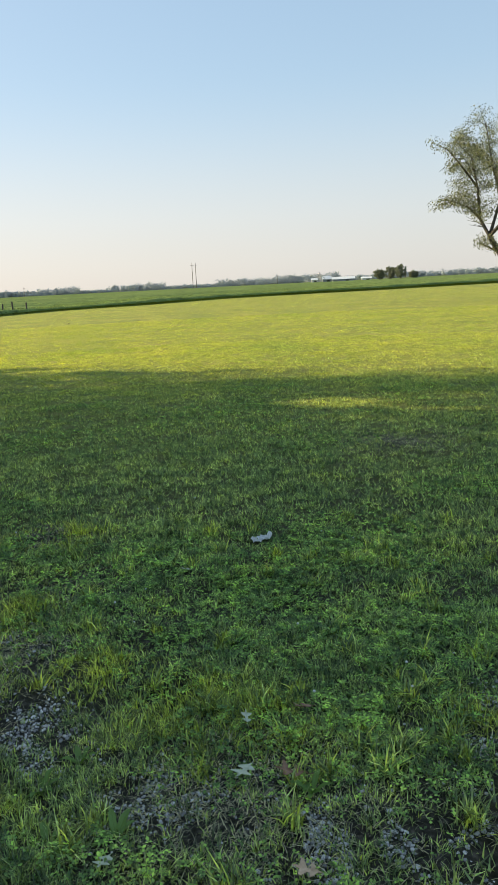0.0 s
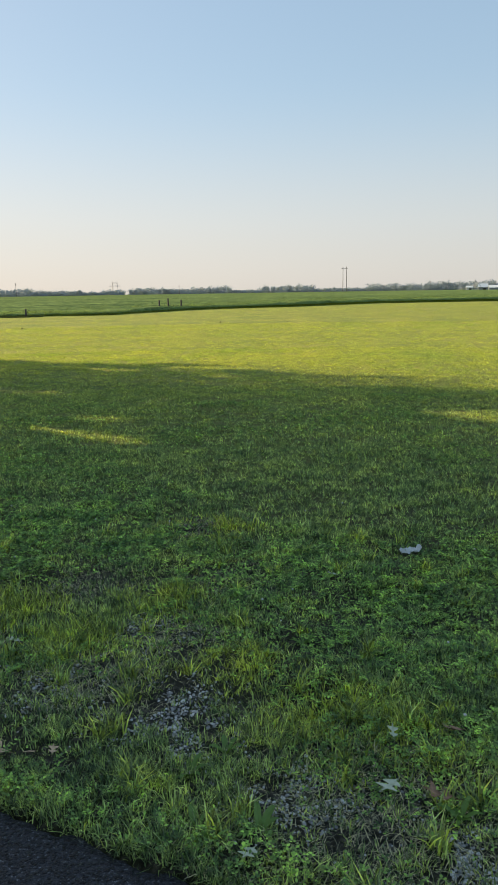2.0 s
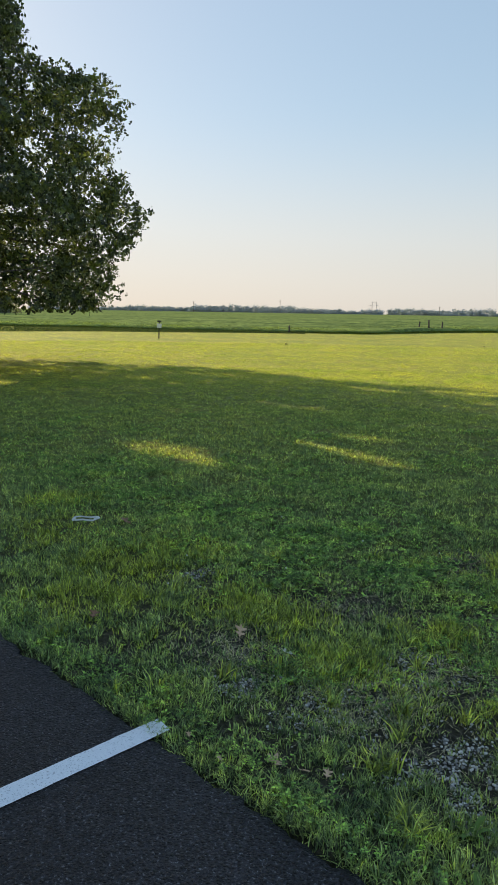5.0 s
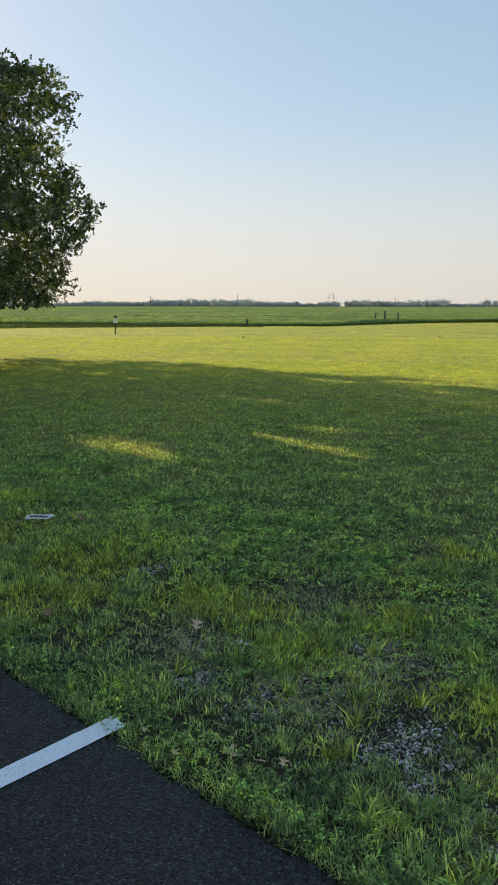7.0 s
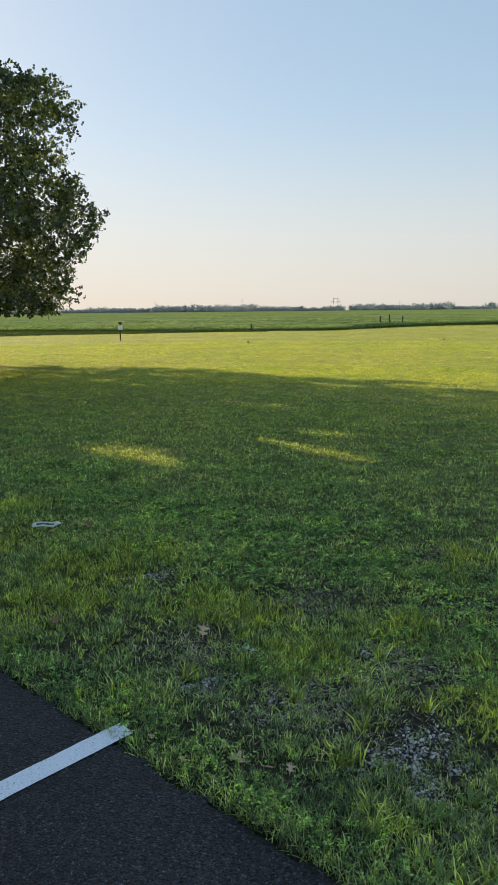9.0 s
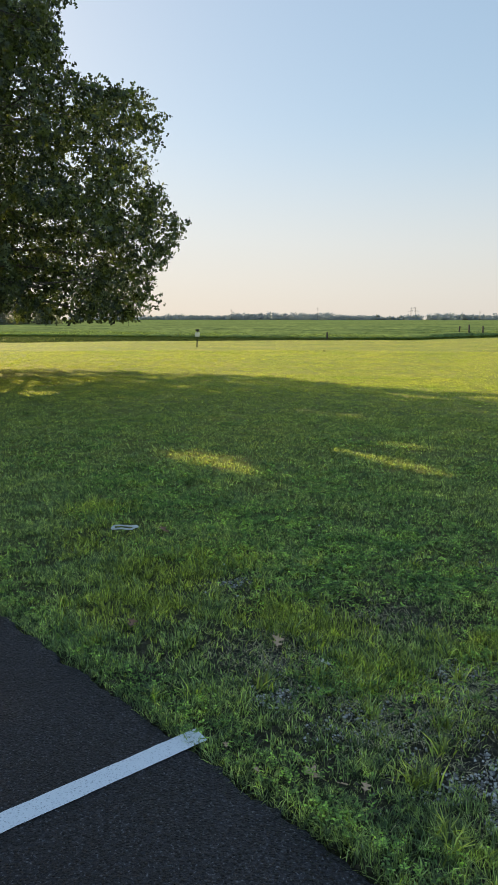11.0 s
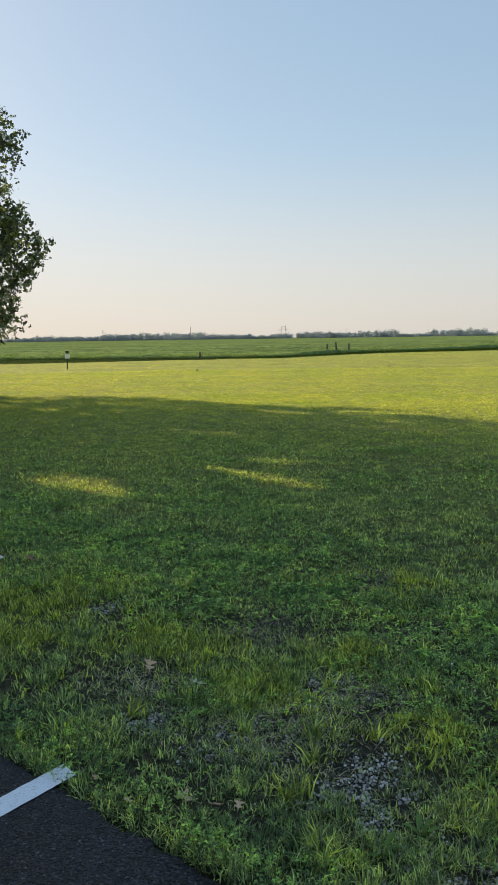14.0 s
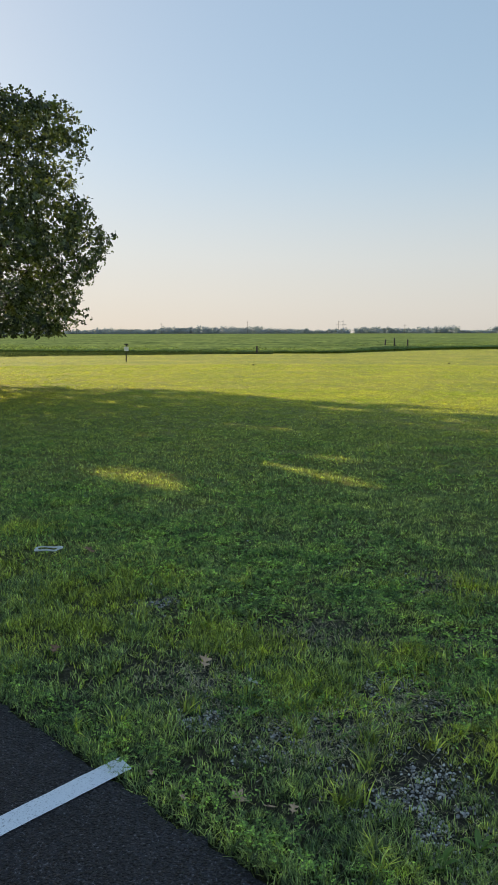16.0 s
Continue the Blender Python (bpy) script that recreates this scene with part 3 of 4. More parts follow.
def leaf_mesh(name, p, d, s, L, mat, parent, lobed=False):
    up = np.cross(d, s)
    L = L[:, None]
    if lobed:
        at = lambda f, g, h: p + L * (f * d + g * s + h * up)
        v = np.stack([at(0, 0, 0), at(0.52, 0, -0.04), at(1, 0, -0.1), at(0.46, 0.38, 0.08), at(0.86, 0.34, 0.04), at(0.46, -0.38, 0.08), at(0.86, -0.34, 0.04)], 1).reshape(-1, 3)
        t = (np.arange(len(p))[:, None, None] * 7 + np.array([(0, 1, 3), (1, 2, 4), (0, 5, 1), (1, 6, 2)])).reshape(-1, 3)
        return fill(name, v, t, mat, parent)
    v = np.stack([p, p + L * (0.55 * d + 0.36 * s + 0.08 * up), p + L * d, p + L * (0.55 * d - 0.36 * s + 0.08 * up)], 1).reshape(-1, 3)
    t = (np.arange(len(p))[:, None, None] * 4 + np.array([(0, 1, 2), (0, 2, 3)])).reshape(-1, 3)
    return fill(name, v, t, mat, parent)


OAK = Vector((-18.05, 15.4, 0))
OAK_H = [1.5, 2.3, 4.3, 6.0, 7.5, 8.6, 9.2, 9.8, 11.0, 12.5, 15.0, 17.0]
OAK_R = [6.2, 8.3, 8.8, 8.4, 8.35, 8.2, 6.4, 5.5, 5.3, 5.2, 3.6, 0.6]
# outline of the crown as it stands against the sky: half its width at each height
REACH_H = [1.4, 1.9, 2.36, 3.0, 3.45, 4.46, 5.25, 5.9, 6.28, 7.5, 8.5, 9.05, 9.3, 9.45, 9.7, 10.15, 11.4, 12.0, 14.0, 16.5, 19.0]
REACH_R = [4.6, 7.0, 7.9, 7.45, 7.7, 8.55, 8.4, 8.0, 7.65, 7.85, 7.95, 7.8, 6.9, 5.3, 5.2, 4.75, 4.6, 5.1, 5.0, 4.0, 1.0]
# gaps in the crown, as the patches of sun below it: centre, half length along the light, half width
GAPS = [(-3.92, 7.57, 1.35, 0.42), (-2.05, 8.45, 1.05, 0.22), (-2.2, 9.62, 0.6, 0.15), (-7.8, 15.05, 0.5, 0.17), (-3.4, 16.15, 1.0, 0.22), (3.0, 9.5, 0.85, 0.34), (4.4, 8.4, 1.1, 0.13)]


def in_gap(x, y, z, grow=1.0):
    """Whether the shade of points of the oaks falls on a patch of sun."""
    gx, gy = x - SUN_DIR.x * z / SUN_DIR.z, y - SUN_DIR.y * z / SUN_DIR.z
    ux, uy = math.sin(SUN_LEFT), -math.cos(SUN_LEFT)
    hit = gx < -1e9
    for cx, cy, half, wide in GAPS:
        a, b = (gx - cx) * ux + (gy - cy) * uy, -(gx - cx) * uy + (gy - cy) * ux
        hit = hit | ((a / half) ** 2 + (b / wide) ** 2 < grow)
    return hit


def outside_crown(b, rr, z):
    """Whether a clump at that bearing, reach and height stands out past the crown's outline over the lawn."""
    if -0.7 * math.cos(b) - 0.71 * math.sin(b) >= 0.4:
        return False
    uneven = 1 + 0.07 * noise.noise((math.cos(b) * 5, math.sin(b) * 5, z * 1.2))
    if rr > float(np.interp(z, OAK_H, OAK_R)) * uneven - 0.15:
        return True
    size = 23.7 / (23.7 - rr * (0.76 * math.cos(b) - 0.65 * math.sin(b)))
    up = (z - 1.64) * size
    return rr * size * (0.65 * math.cos(b) + 0.76 * math.sin(b)) > float(np.interp(1.84 + up * (1 + 0.0075 * up), REACH_H, REACH_R)) * uneven - 0.22


def build_oak():
    rng = np.random.default_rng(21)
    root = tagged(new("oak_tree"), "large dark green oak with low drooping skirts, backlit, on the lawn", "tree")
    root.location = OAK
    bm = bmesh.new()
    hs = [0, 0.4, 1.5, 4, 7, 10, 13, 16]
    tube(bm, [(0.12 * math.sin(h), 0.1 * math.cos(h * 1.3), h - 0.05) for h in hs], [0.48, 0.36, 0.30, 0.26, 0.21, 0.15, 0.09, 0.03], 12)
    part("trunk", bm, MAT_BARK, root)
    centres = []
    for k in range(170):
        bm = bmesh.new()
        h = 2.5 + 13.3 * (k + 0.5) / 170
        a = k * 2.39996 + rng.normal(0, 0.2)
        R = float(np.interp(h, OAK_H, OAK_R)) * (0.94 + 0.13 * noise.noise((math.cos(a) * 1.3, math.sin(a) * 1.3, h * 0.35)) + rng.uniform(-0.05, 0.06))
        # upper limbs drawn longer on the unseen side, to throw shade over the lot
        R *= 1 + 0.9 * max(0.0, -0.7 * math.cos(a) - 0.71 * math.sin(a) - 0.4) * min(1.0, max(0.0, h - 5.5) / 2)
        rise = np.interp(h, [2, 5, 15], [-0.12, 0.08, 0.5]) * R
        if -0.7 * math.cos(a) - 0.71 * math.sin(a) < 0.4:
            R = min(R, 0.98 * float(np.interp(h + 0.6 * rise, REACH_H, REACH_R)))
        while R > 1 and outside_crown(a, R * 0.9 + 0.35, h + 0.55 * rise):
            R *= 0.94
        pts = [Vector((math.cos(a) * R * f, math.sin(a) * R * f, h + rise * (f - 0.35) - 0.5 * f**3 * (h < 6) + rng.normal(0, 0.1))) for f in (0.02, 0.25, 0.5, 0.75, 0.9)]
        way_out = np.array([pts[j].lerp(pts[j + 1], q)[:] for j in range(4) for q in (0, 0.25, 0.5, 0.75)])
        shading = bool(in_gap(way_out[:, 0] + OAK.x, way_out[:, 1] + OAK.y, way_out[:, 2], 0.7).any())
        tube(bm, [pts[0], pts[0].lerp(pts[1], 0.25)] if shading else pts, [0.07 + 0.01 * R, 0.06, 0.045, 0.028, 0.01], 5)
        for f in np.linspace(0.28, 1.0, max(5, int(R * 1.7))):
            q = pts[0].lerp(pts[-1], f)
            spread = 0.28 * R * f
            for _ in range(2 if f < 0.6 else 3):
                b = a + rng.normal(0, 0.26)
                rr = R * f + rng.normal(0, 0.25)
                z = q.z + rng.normal(0, 0.30)
                if outside_crown(b, rr, z):
                    continue
                c = (math.cos(b) * rr, math.sin(b) * rr, max(z, 1.75))
                centres.append(c)
                if rng.random() < 0.4 and not shading:
                    rod(bm, q, c, 0.016, 0.006, 4)
        part("limb", bm, MAT_BARK, root)
    # the dense outer shell, in lobes with gaps between them
    while len(centres) < 7800:
        b, z, f = rng.uniform(0, math.tau), rng.uniform(1.75, 16.5), rng.random()
        rr = float(np.interp(z, OAK_H, OAK_R)) * (1.02 - 0.4 * f * f)
        c = Vector((math.cos(b) * rr, math.sin(b) * rr, z))
        if noise.noise(c * 0.62) + 0.35 * noise.noise(c * 1.7) > -0.06 and not outside_crown(b, rr, z):
            centres.append(tuple(c))
    centres = np.array(centres)
    p, d, s, L = leaves(rng, centres, (0.22, 0.22, 0.14), int(200000 / len(centres)), 0.15, 0.5)
    # a second oak out of view, added so that its shade covers the lot
    second = Vector((-21.9, 8.0, 0))
    unseen_oak = copy_thing(root, Matrix.Translation(second))
    oak_crown(p, d, s, L, OAK, root)
    oak_crown(p[1::4], d[1::4], s[1::4], L[1::4] * 1.5, second, unseen_oak)


def oak_crown(p, d, s, L, foot, parent):
    """The leaves of one oak, thinner where light breaks through to the lawn."""
    keep = (p[:, 2] > 1.55) & ~in_gap(p[:, 0] + foot.x, p[:, 1] + foot.y, p[:, 2])
    leaf_mesh("crown", p[keep], d[keep], s[keep], L[keep], MAT_OAK, parent, lobed=True)


def build_side_tree():
    rng = np.random.default_rng(22)
    b = radians(28.9)
    base, right = Vector((0.3 + 45 * math.sin(b), 45 * math.cos(b), 0)), Vector((math.cos(b), -math.sin(b), 0))
    deep = Vector((math.sin(b), math.cos(b), 0))
    root = tagged(new("feathery_tree"), "leaning tree with thin feathery foliage and dark limbs on the lawn", "tree")
    root.location = base
    at = lambda l, h, q=0.0: right * (l * 0.86) + deep * q + Vector((0, 0, h * 0.9 if h > 1 else h))
    bm = bmesh.new()
    tube(bm, [at(0, -0.05), at(-0.35, 1.2), at(-1.1, 2.9), at(-1.8, 4.0)], [0.30, 0.21, 0.17, 0.14], 9)
    part("trunk", bm, MAT_BARK2, root)
    limbs = [[at(-1.8, 4.0), at(-2.4, 5.1), at(-2.6, 7.0), at(-3.0, 8.8), at(-4.0, 9.8)], [at(-2.4, 5.1), at(-3.2, 5.9), at(-4.7, 6.5)], [at(-1.1, 2.9), at(-1.9, 3.4), at(-2.4, 3.6)],
             [at(-1.8, 4.0), at(-1.2, 6.2, .6), at(-1.8, 8.8, 1), at(-2.2, 10.9, 1)], [at(-1.8, 4.0), at(0.2, 6.0, -.5), at(1.4, 8.5, -1), at(2.6, 10.8, -1)],
             [at(0.2, 6.0, -.5), at(2.4, 7.2, .5), at(4.6, 8.4, 1)], [at(-1.2, 6.2, .6), at(-0.3, 9.0, -1.5), at(0, 12, -2)], [at(-1.2, 6.2, .6), at(-1.5, 8, 2), at(-2.8, 9.6, 3.2)], [at(-2.6, 7.0), at(-3.6, 8.3, -1.2), at(-4.4, 9.2, -1.4)]]
    twigs = []
    for li, pts in enumerate(limbs):
        bm = bmesh.new()
        tube(bm, pts, list(np.linspace(0.11 if li in (0, 3, 4) else 0.07, 0.02, len(pts))), 6)
        for i in range(1, len(pts)):
            for _ in range(7 if li != 2 else 2):
                o = pts[i - 1].lerp(pts[i], rng.uniform(0.2, 1))
                e = o + Vector(rng.normal(0, 1, 3) * (0.7, 0.7, 0.4)) * (0.8 if li != 2 else .4) + Vector((0, 0, 0.25))
                rod(bm, o, e, 0.02, 0.006, 4)
                if i > 1 or li in (1, 2, 5, 8):
                    twigs += [e, o.lerp(e, 0.6)]
        part("limb", bm, MAT_BARK2, root)
    c = np.array([v[:] for v in twigs])
    p, d, s, L = leaves(rng, c, (0.34, 0.34, 0.22), int(26000 / len(c)), 0.125, 0.9)
    leaf_mesh("crown", p, d, s * 0.4, L, MAT_SIDE, root)


# ---- crop field and distance ----
def build_crop():
    rng = np.random.default_rng(31)
    edge = np.array(CROP_EDGE, float)
    bear, dist = np.arctan2(edge[:, 0], edge[:, 1]), np.hypot(edge[:, 0], edge[:, 1])
    b = np.linspace(bear[0], bear[-1], 620)
    d0 = np.interp(b, bear, dist) + 0.5 * (vnoise(b * 70, b * 0, 1.1, 41) - 0.5)
    steps = np.concatenate([[0, 0.15, 0.35], np.arange(0.8, 40, 0.55), 40 * 1.06 ** np.arange(1, 66)])
    B, S = np.meshgrid(b, steps)
    R = d0[None] + S
    x, y = R * np.sin(B), R * np.cos(B)
    rim = np.interp(np.degrees(B), [-50, -12, 0, 30], [0.26, 0.26, 0.45, 0.66])
    top = rim + np.clip(S / 60, 0, 1) * (0.66 - rim) + 0.16 * (vnoise(x, y, 0.8, 42) - 0.5) + 0.22 * (vnoise(x, y, 5.0, 43) - 0.5)
    z = np.where(S < 0.1, 0.5 * rim, np.where(S < 0.2, 0.85 * rim, top))
    v = np.stack([x.ravel(), y.ravel(), z.ravel()], 1)
    nx, ny = len(b), len(steps)
    i = (np.arange(ny - 1)[:, None] * nx + np.arange(nx - 1)[None]).ravel()
    ob = fill("soybean_field", v, np.concatenate([np.stack([i, i + 1, i + nx + 1], 1), np.stack([i, i + nx + 1, i + nx], 1)]), MAT_FIELD, smooth=False)
    tagged(ob, "wide green soybean field reaching to the far woods", "crop field", kind="stuff")
    n = 70000
    k = rng.integers(0, 620, n)
    back = np.where(rng.random(n) < 0.2, rng.uniform(-0.12, 0.4, n), rng.exponential(22, n))
    r = d0[k] + back
    bb = b[k] + rng.uniform(-0.001, 0.001, n)
    x, y = r * np.sin(bb), r * np.cos(bb)
    z = np.where(back < 0.4, rng.uniform(0.05, 1.1, n), rng.uniform(0.85, 1.1, n)) * (np.interp(np.degrees(bb), [-50, -12, 0, 30], [0.26, 0.26, 0.45, 0.66]) + 0.004 * np.clip(back, 0, 60))
    dv = rng.normal(0, 1, (n, 3))
    dv /= np.linalg.norm(dv, axis=1, keepdims=True)
    sv = np.cross(dv, rng.normal(0, 1, (n, 3)))
    sv /= np.linalg.norm(sv, axis=1, keepdims=True)
    ob = leaf_mesh("soybean_leaves", np.stack([x, y, z], 1), dv, sv, rng.uniform(0.07, 0.15, n), MAT_CROP, None)
    tagged(ob, "leafy green soybean plants along the edge of the field", "crop", kind="stuff")


def build_rough():
    rng = np.random.default_rng(34)
    inner = np.array([(-75, 38), (-36.5, 40.3), (-32.2, 47.6), (-27.4, 50.5), (-22.3, 55.3), (-18, 57.0)], float)
    outer = np.array(CROP_EDGE, float)
    n = 42000
    b = rng.uniform(radians(-60), radians(-17.5), n)
    lo = np.interp(b, np.arctan2(inner[:, 0], inner[:, 1]), np.hypot(inner[:, 0], inner[:, 1]))
    hi = np.interp(b, np.arctan2(outer[:, 0], outer[:, 1]), np.hypot(outer[:, 0], outer[:, 1]))
    r = lo + (hi - lo + 0.3) * rng.random(n)
    x, y = r * np.sin(b), r * np.cos(b)
    v = blades(rng, x, y, np.full(n, -0.03), rng.uniform(0.06, 0.16, n), rng.uniform(0.03, 0.07, n), rng.uniform(0.1, 0.5, n), False)
    gather("rough_grass", [v], MAT_ROUGH, "dull green unmown grass strip between lawn and soybean field", "rough grass")


def polar(deg, r, z=0.0):
    return Vector((r * math.sin(radians(deg)), r * math.cos(radians(deg)), z))


def clump_tree(rng, chunks, at, height, width, count, size):
    """Leaf clumps that fill the round, uneven crown of one far tree."""
    lobes = rng.normal(0, 1, (7, 3)) * (0.2 * width, 0.2 * width, 0.14 * height) + (0, 0, 0.56 * height)
    c = lobes[rng.integers(0, 7, count)]
    q = rng.normal(0, 1, (count, 3))
    q = q / np.linalg.norm(q, axis=1, keepdims=True) * rng.random((count, 1)) ** 0.4 * (0.3 * width, 0.3 * width, 0.27 * height)
    p = c + q
    p[::2, 2] *= 0.6 * rng.random(len(p[::2]))
    p[:, 2] = np.clip(p[:, 2], 0.03 * height, height)
    d, f = rng.normal(0, 1, (count, 3)), rng.normal(0, 1, (count, 3))
    d /= np.linalg.norm(d, axis=1, keepdims=True)
    f = np.cross(d, f)
    f /= np.linalg.norm(f, axis=1, keepdims=True)
    chunks.append((p + np.array(at), d, f, size * rng.uniform(0.6, 1.3, count)))


WOODS = [(-38, -33, 3), (-31, -29.6, 8), (-29.6, -26, 6.5), (-33, -31, 4.5), (-26, -20, 11), (-20, -17.5, 10.5), (-17.5, -14.6, 6.5), (-13.2, -11.6, 7), (-11.1, -9.5, 10), (-9.5, -6.2, 8), (-6, -3.7, 10.5),
         (-3.7, -1.2, 3.5), (-1.2, 2.7, 10.5), (2.7, 6.9, 4.5), (6.9, 11.2, 10), (11.2, 16, 13), (16, 18.6, 6), (18.6, 32, 8), (-14.6, -13.2, 3.5)]


def build_woods():
    rng = np.random.default_rng(32)
    chunks = []
    for a, b, h in WOODS:
        for deg in np.arange(a, b, 0.2):
            hh = h * rng.uniform(0.75, 1.12) + 2.2
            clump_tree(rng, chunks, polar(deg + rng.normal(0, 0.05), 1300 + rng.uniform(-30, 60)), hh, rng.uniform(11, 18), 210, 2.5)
    tagged(leaf_mesh("far_woods", *(np.concatenate(a) for a in zip(*chunks)), MAT_HAZYWOODS, None), "hazy far woods along the edge of the fields", "woods", kind="stuff")
    chunks = []
    for deg, r, h in ((-42.5, 150, 6.5), (-41.6, 155, 6), (-40.6, 150, 5.4), (-39.8, 152, 4.4), (-43.5, 148, 7), (-44.6, 150, 7.5), (-45.8, 150, 7)):
        clump_tree(rng, chunks, polar(deg, r), h, 5.0, 900, 0.5)
    tagged(leaf_mesh("thicket", *(np.concatenate(a) for a in zip(*chunks)), MAT_NEARWOODS, None), "grey-green thicket of bushes beside the soybean field", "bushes", kind="stuff")


def build_round_trees():
    rng = np.random.default_rng(33)
    for deg, r, h, w in ((19.1, 470, 7.4, 7.5), (19.95, 480, 8.9, 7.5), (20.65, 475, 9.2, 7.5), (21.6, 500, 5.4, 6.0)):
        root = tagged(new("round_tree"), "dark round-crowned tree standing beside the far farm", "tree", "farm trees")
        root.location = polar(deg, r)
        bm = bmesh.new()
        tube(bm, [(0, 0, -0.1), (0.05, 0, h * 0.3), (0, 0.05, h * 0.7)], [0.3, 0.22, 0.08], 7)
        part("trunk", bm, MAT_BARK2, root)
        c = rng.normal(0, 1, (70, 3))
        c = c / np.linalg.norm(c, axis=1, keepdims=True) * rng.uniform(0.5, 1, (70, 1)) * (w / 2, w / 2, h * 0.42) + (0, 0, h * 0.56)
        p, d, s, L = leaves(rng, c, (0.45, 0.45, 0.4), 60, 0.55)
        leaf_mesh("crown", p, d, s, L, MAT_NEARWOODS, root)


def build_poles():
    for deg, r, h in ((-32.45, 1150, 13), (-26.1, 1150, 17), (-19.45, 1150, 20), (-7.5, 1150, 14), (11.4, 1100, 14), (21.0, 600, 9)):
        root = tagged(new("utility_pole"), "thin grey wooden utility pole far across the field", "pole", "utility poles")
        root.location = polar(deg, r)
        bm = bmesh.new()
        rod(bm, (0, 0, -0.2), (0, 0, h), 0.38, 0.26, 8)
        part("mast", bm, MAT_POLE, root)
        bm = bmesh.new()
        box(bm, 3.2, 0.3, 0.3, (0, 0.3, h - 1.6), 0.04)
        part("crossarm", bm, MAT_POLE, root)
    root = tagged(new("twin_pole"), "pair of tall grey power line poles with a crossarm", "power pole")
    root.location = polar(5.1, 700)
    for x in (-1.6, 1.6):
        bm = bmesh.new()
        rod(bm, (x, 0, -0.2), (x, 0, 23.5), 0.32, 0.22, 8)
        part("mast", bm, MAT_POLE, root)
    bm = bmesh.new()
    box(bm, 6.0, 0.25, 0.3, (0, 0.3, 21.8), 0.04)
    part("crossarm", bm, MAT_POLE, root)
    root = tagged(new("lattice_pylon"), "grey steel lattice pylon with wide arms beyond the field", "pylon")
    root.location = polar(-12.3, 1400)
    for side in (-1, 1):
        bm = bmesh.new()
        for dx in (-1.1, 1.1):
            rod(bm, (side * 4.2 + dx, 0, -0.2), (side * 4.2, 0, 25), 0.28, 0.16, 5)
        for h in np.arange(1, 23, 2.6):
            w = 1.1 * (1 - h / 25)
            rod(bm, (side * 4.2 - w, 0, h), (side * 4.2 + w * 0.8, 0, h + 2.4), 0.1, 0.1, 4)
        part("leg", bm, MAT_STEEL, root)
    for z0, half in ((16.5, 11.0), (22, 5.5)):
        bm = bmesh.new()
        rod(bm, (-half, 0, z0), (half, 0, z0), 0.22, 0.22, 5)
        rod(bm, (-half, 0, z0), (0, 0, z0 + 1.6), 0.14, 0.14, 4)
        rod(bm, (half, 0, z0), (0, 0, z0 + 1.6), 0.14, 0.14, 4)
        part("arm", bm, MAT_STEEL, root)


def gable(bm_wall, bm_roof, w, d, h, rise):
    box(bm_wall, w, d, h, (0, 0, h / 2))
    for y in (-1, 1):
        vs = [(-w / 2 - .4, 0, h + rise), (w / 2 + .4, 0, h + rise), (w / 2 + .4, y * (d / 2 + .5), h - .1), (-w / 2 - .4, y * (d / 2 + .5), h - .1)]
        lo = [bm_roof.verts.new(v) for v in vs]
        hi = [bm_roof.verts.new((v[0], v[1], v[2] + 0.18)) for v in vs]
        for f in ((0, 1, 2, 3), (4, 7, 6, 5), (0, 4, 5, 1), (1, 5, 6, 2), (2, 6, 7, 3), (3, 7, 4, 0)):
            q = lo + hi
            bm_roof.faces.new([q[k] for k in f])


def build_farm():
    for deg, r, w, d, h, rise, wall, label in ((16.4, 760, 22, 12, 2.6, 2.2, MAT_GREYWALL, "long low barn with a pale metal roof"), (18.1, 780, 10, 8, 2.2, 1.4, MAT_WALL, "small white shed with a pale roof"),
                                               (14.2, 780, 6, 6, 3.0, 1.6, MAT_WALL, "small white farm building with a pale roof"), (15.15, 790, 9, 8, 3.2, 3.4, MAT_GREYWALL, "grey farm shed with a steep roof")):
        root = tagged(new("barn"), label, "barn", "farm buildings")
        root.matrix_basis = Matrix.Translation(polar(deg, r)) @ pose(0, 0, 0, 0, 0, -deg + 4)
        a, b = bmesh.new(), bmesh.new()
        gable(a, b, w, d, h, rise)
        part("wall", a, wall, root)
        part("roof", b, MAT_ROOF, root)
        bm = bmesh.new()
        box(bm, min(3.2, w * .4), 0.12, h * 0.75, (w * 0.15, -d / 2 - 0.03, h * 0.375))
        part("door", bm, MAT_DARKSTEEL, root)
    root = tagged(new("grain_tower"), "slim steel grain elevator tower beside the barns", "grain elevator")
    root.location = polar(14.6, 770)
    bm = bmesh.new()
    for x in (-0.9, 0.9):
        for y in (-0.9, 0.9):
            rod(bm, (x, y, -0.1), (x * 0.5, y * 0.5, 9.5), 0.14, 0.1, 5)
    part("frame", bm, MAT_STEEL, root)
    bm = bmesh.new()
    rod(bm, (0, 0, 8.6), (0, 0, 10.4), 0.9, 0.3, 8)
    part("hopper", bm, MAT_STEEL, root)
    bm = bmesh.new()
    rod(bm, (0, 0, 9.8), (5.5, 0, 4.0), 0.25, 0.25, 6)
    part("spout", bm, MAT_STEEL, root)


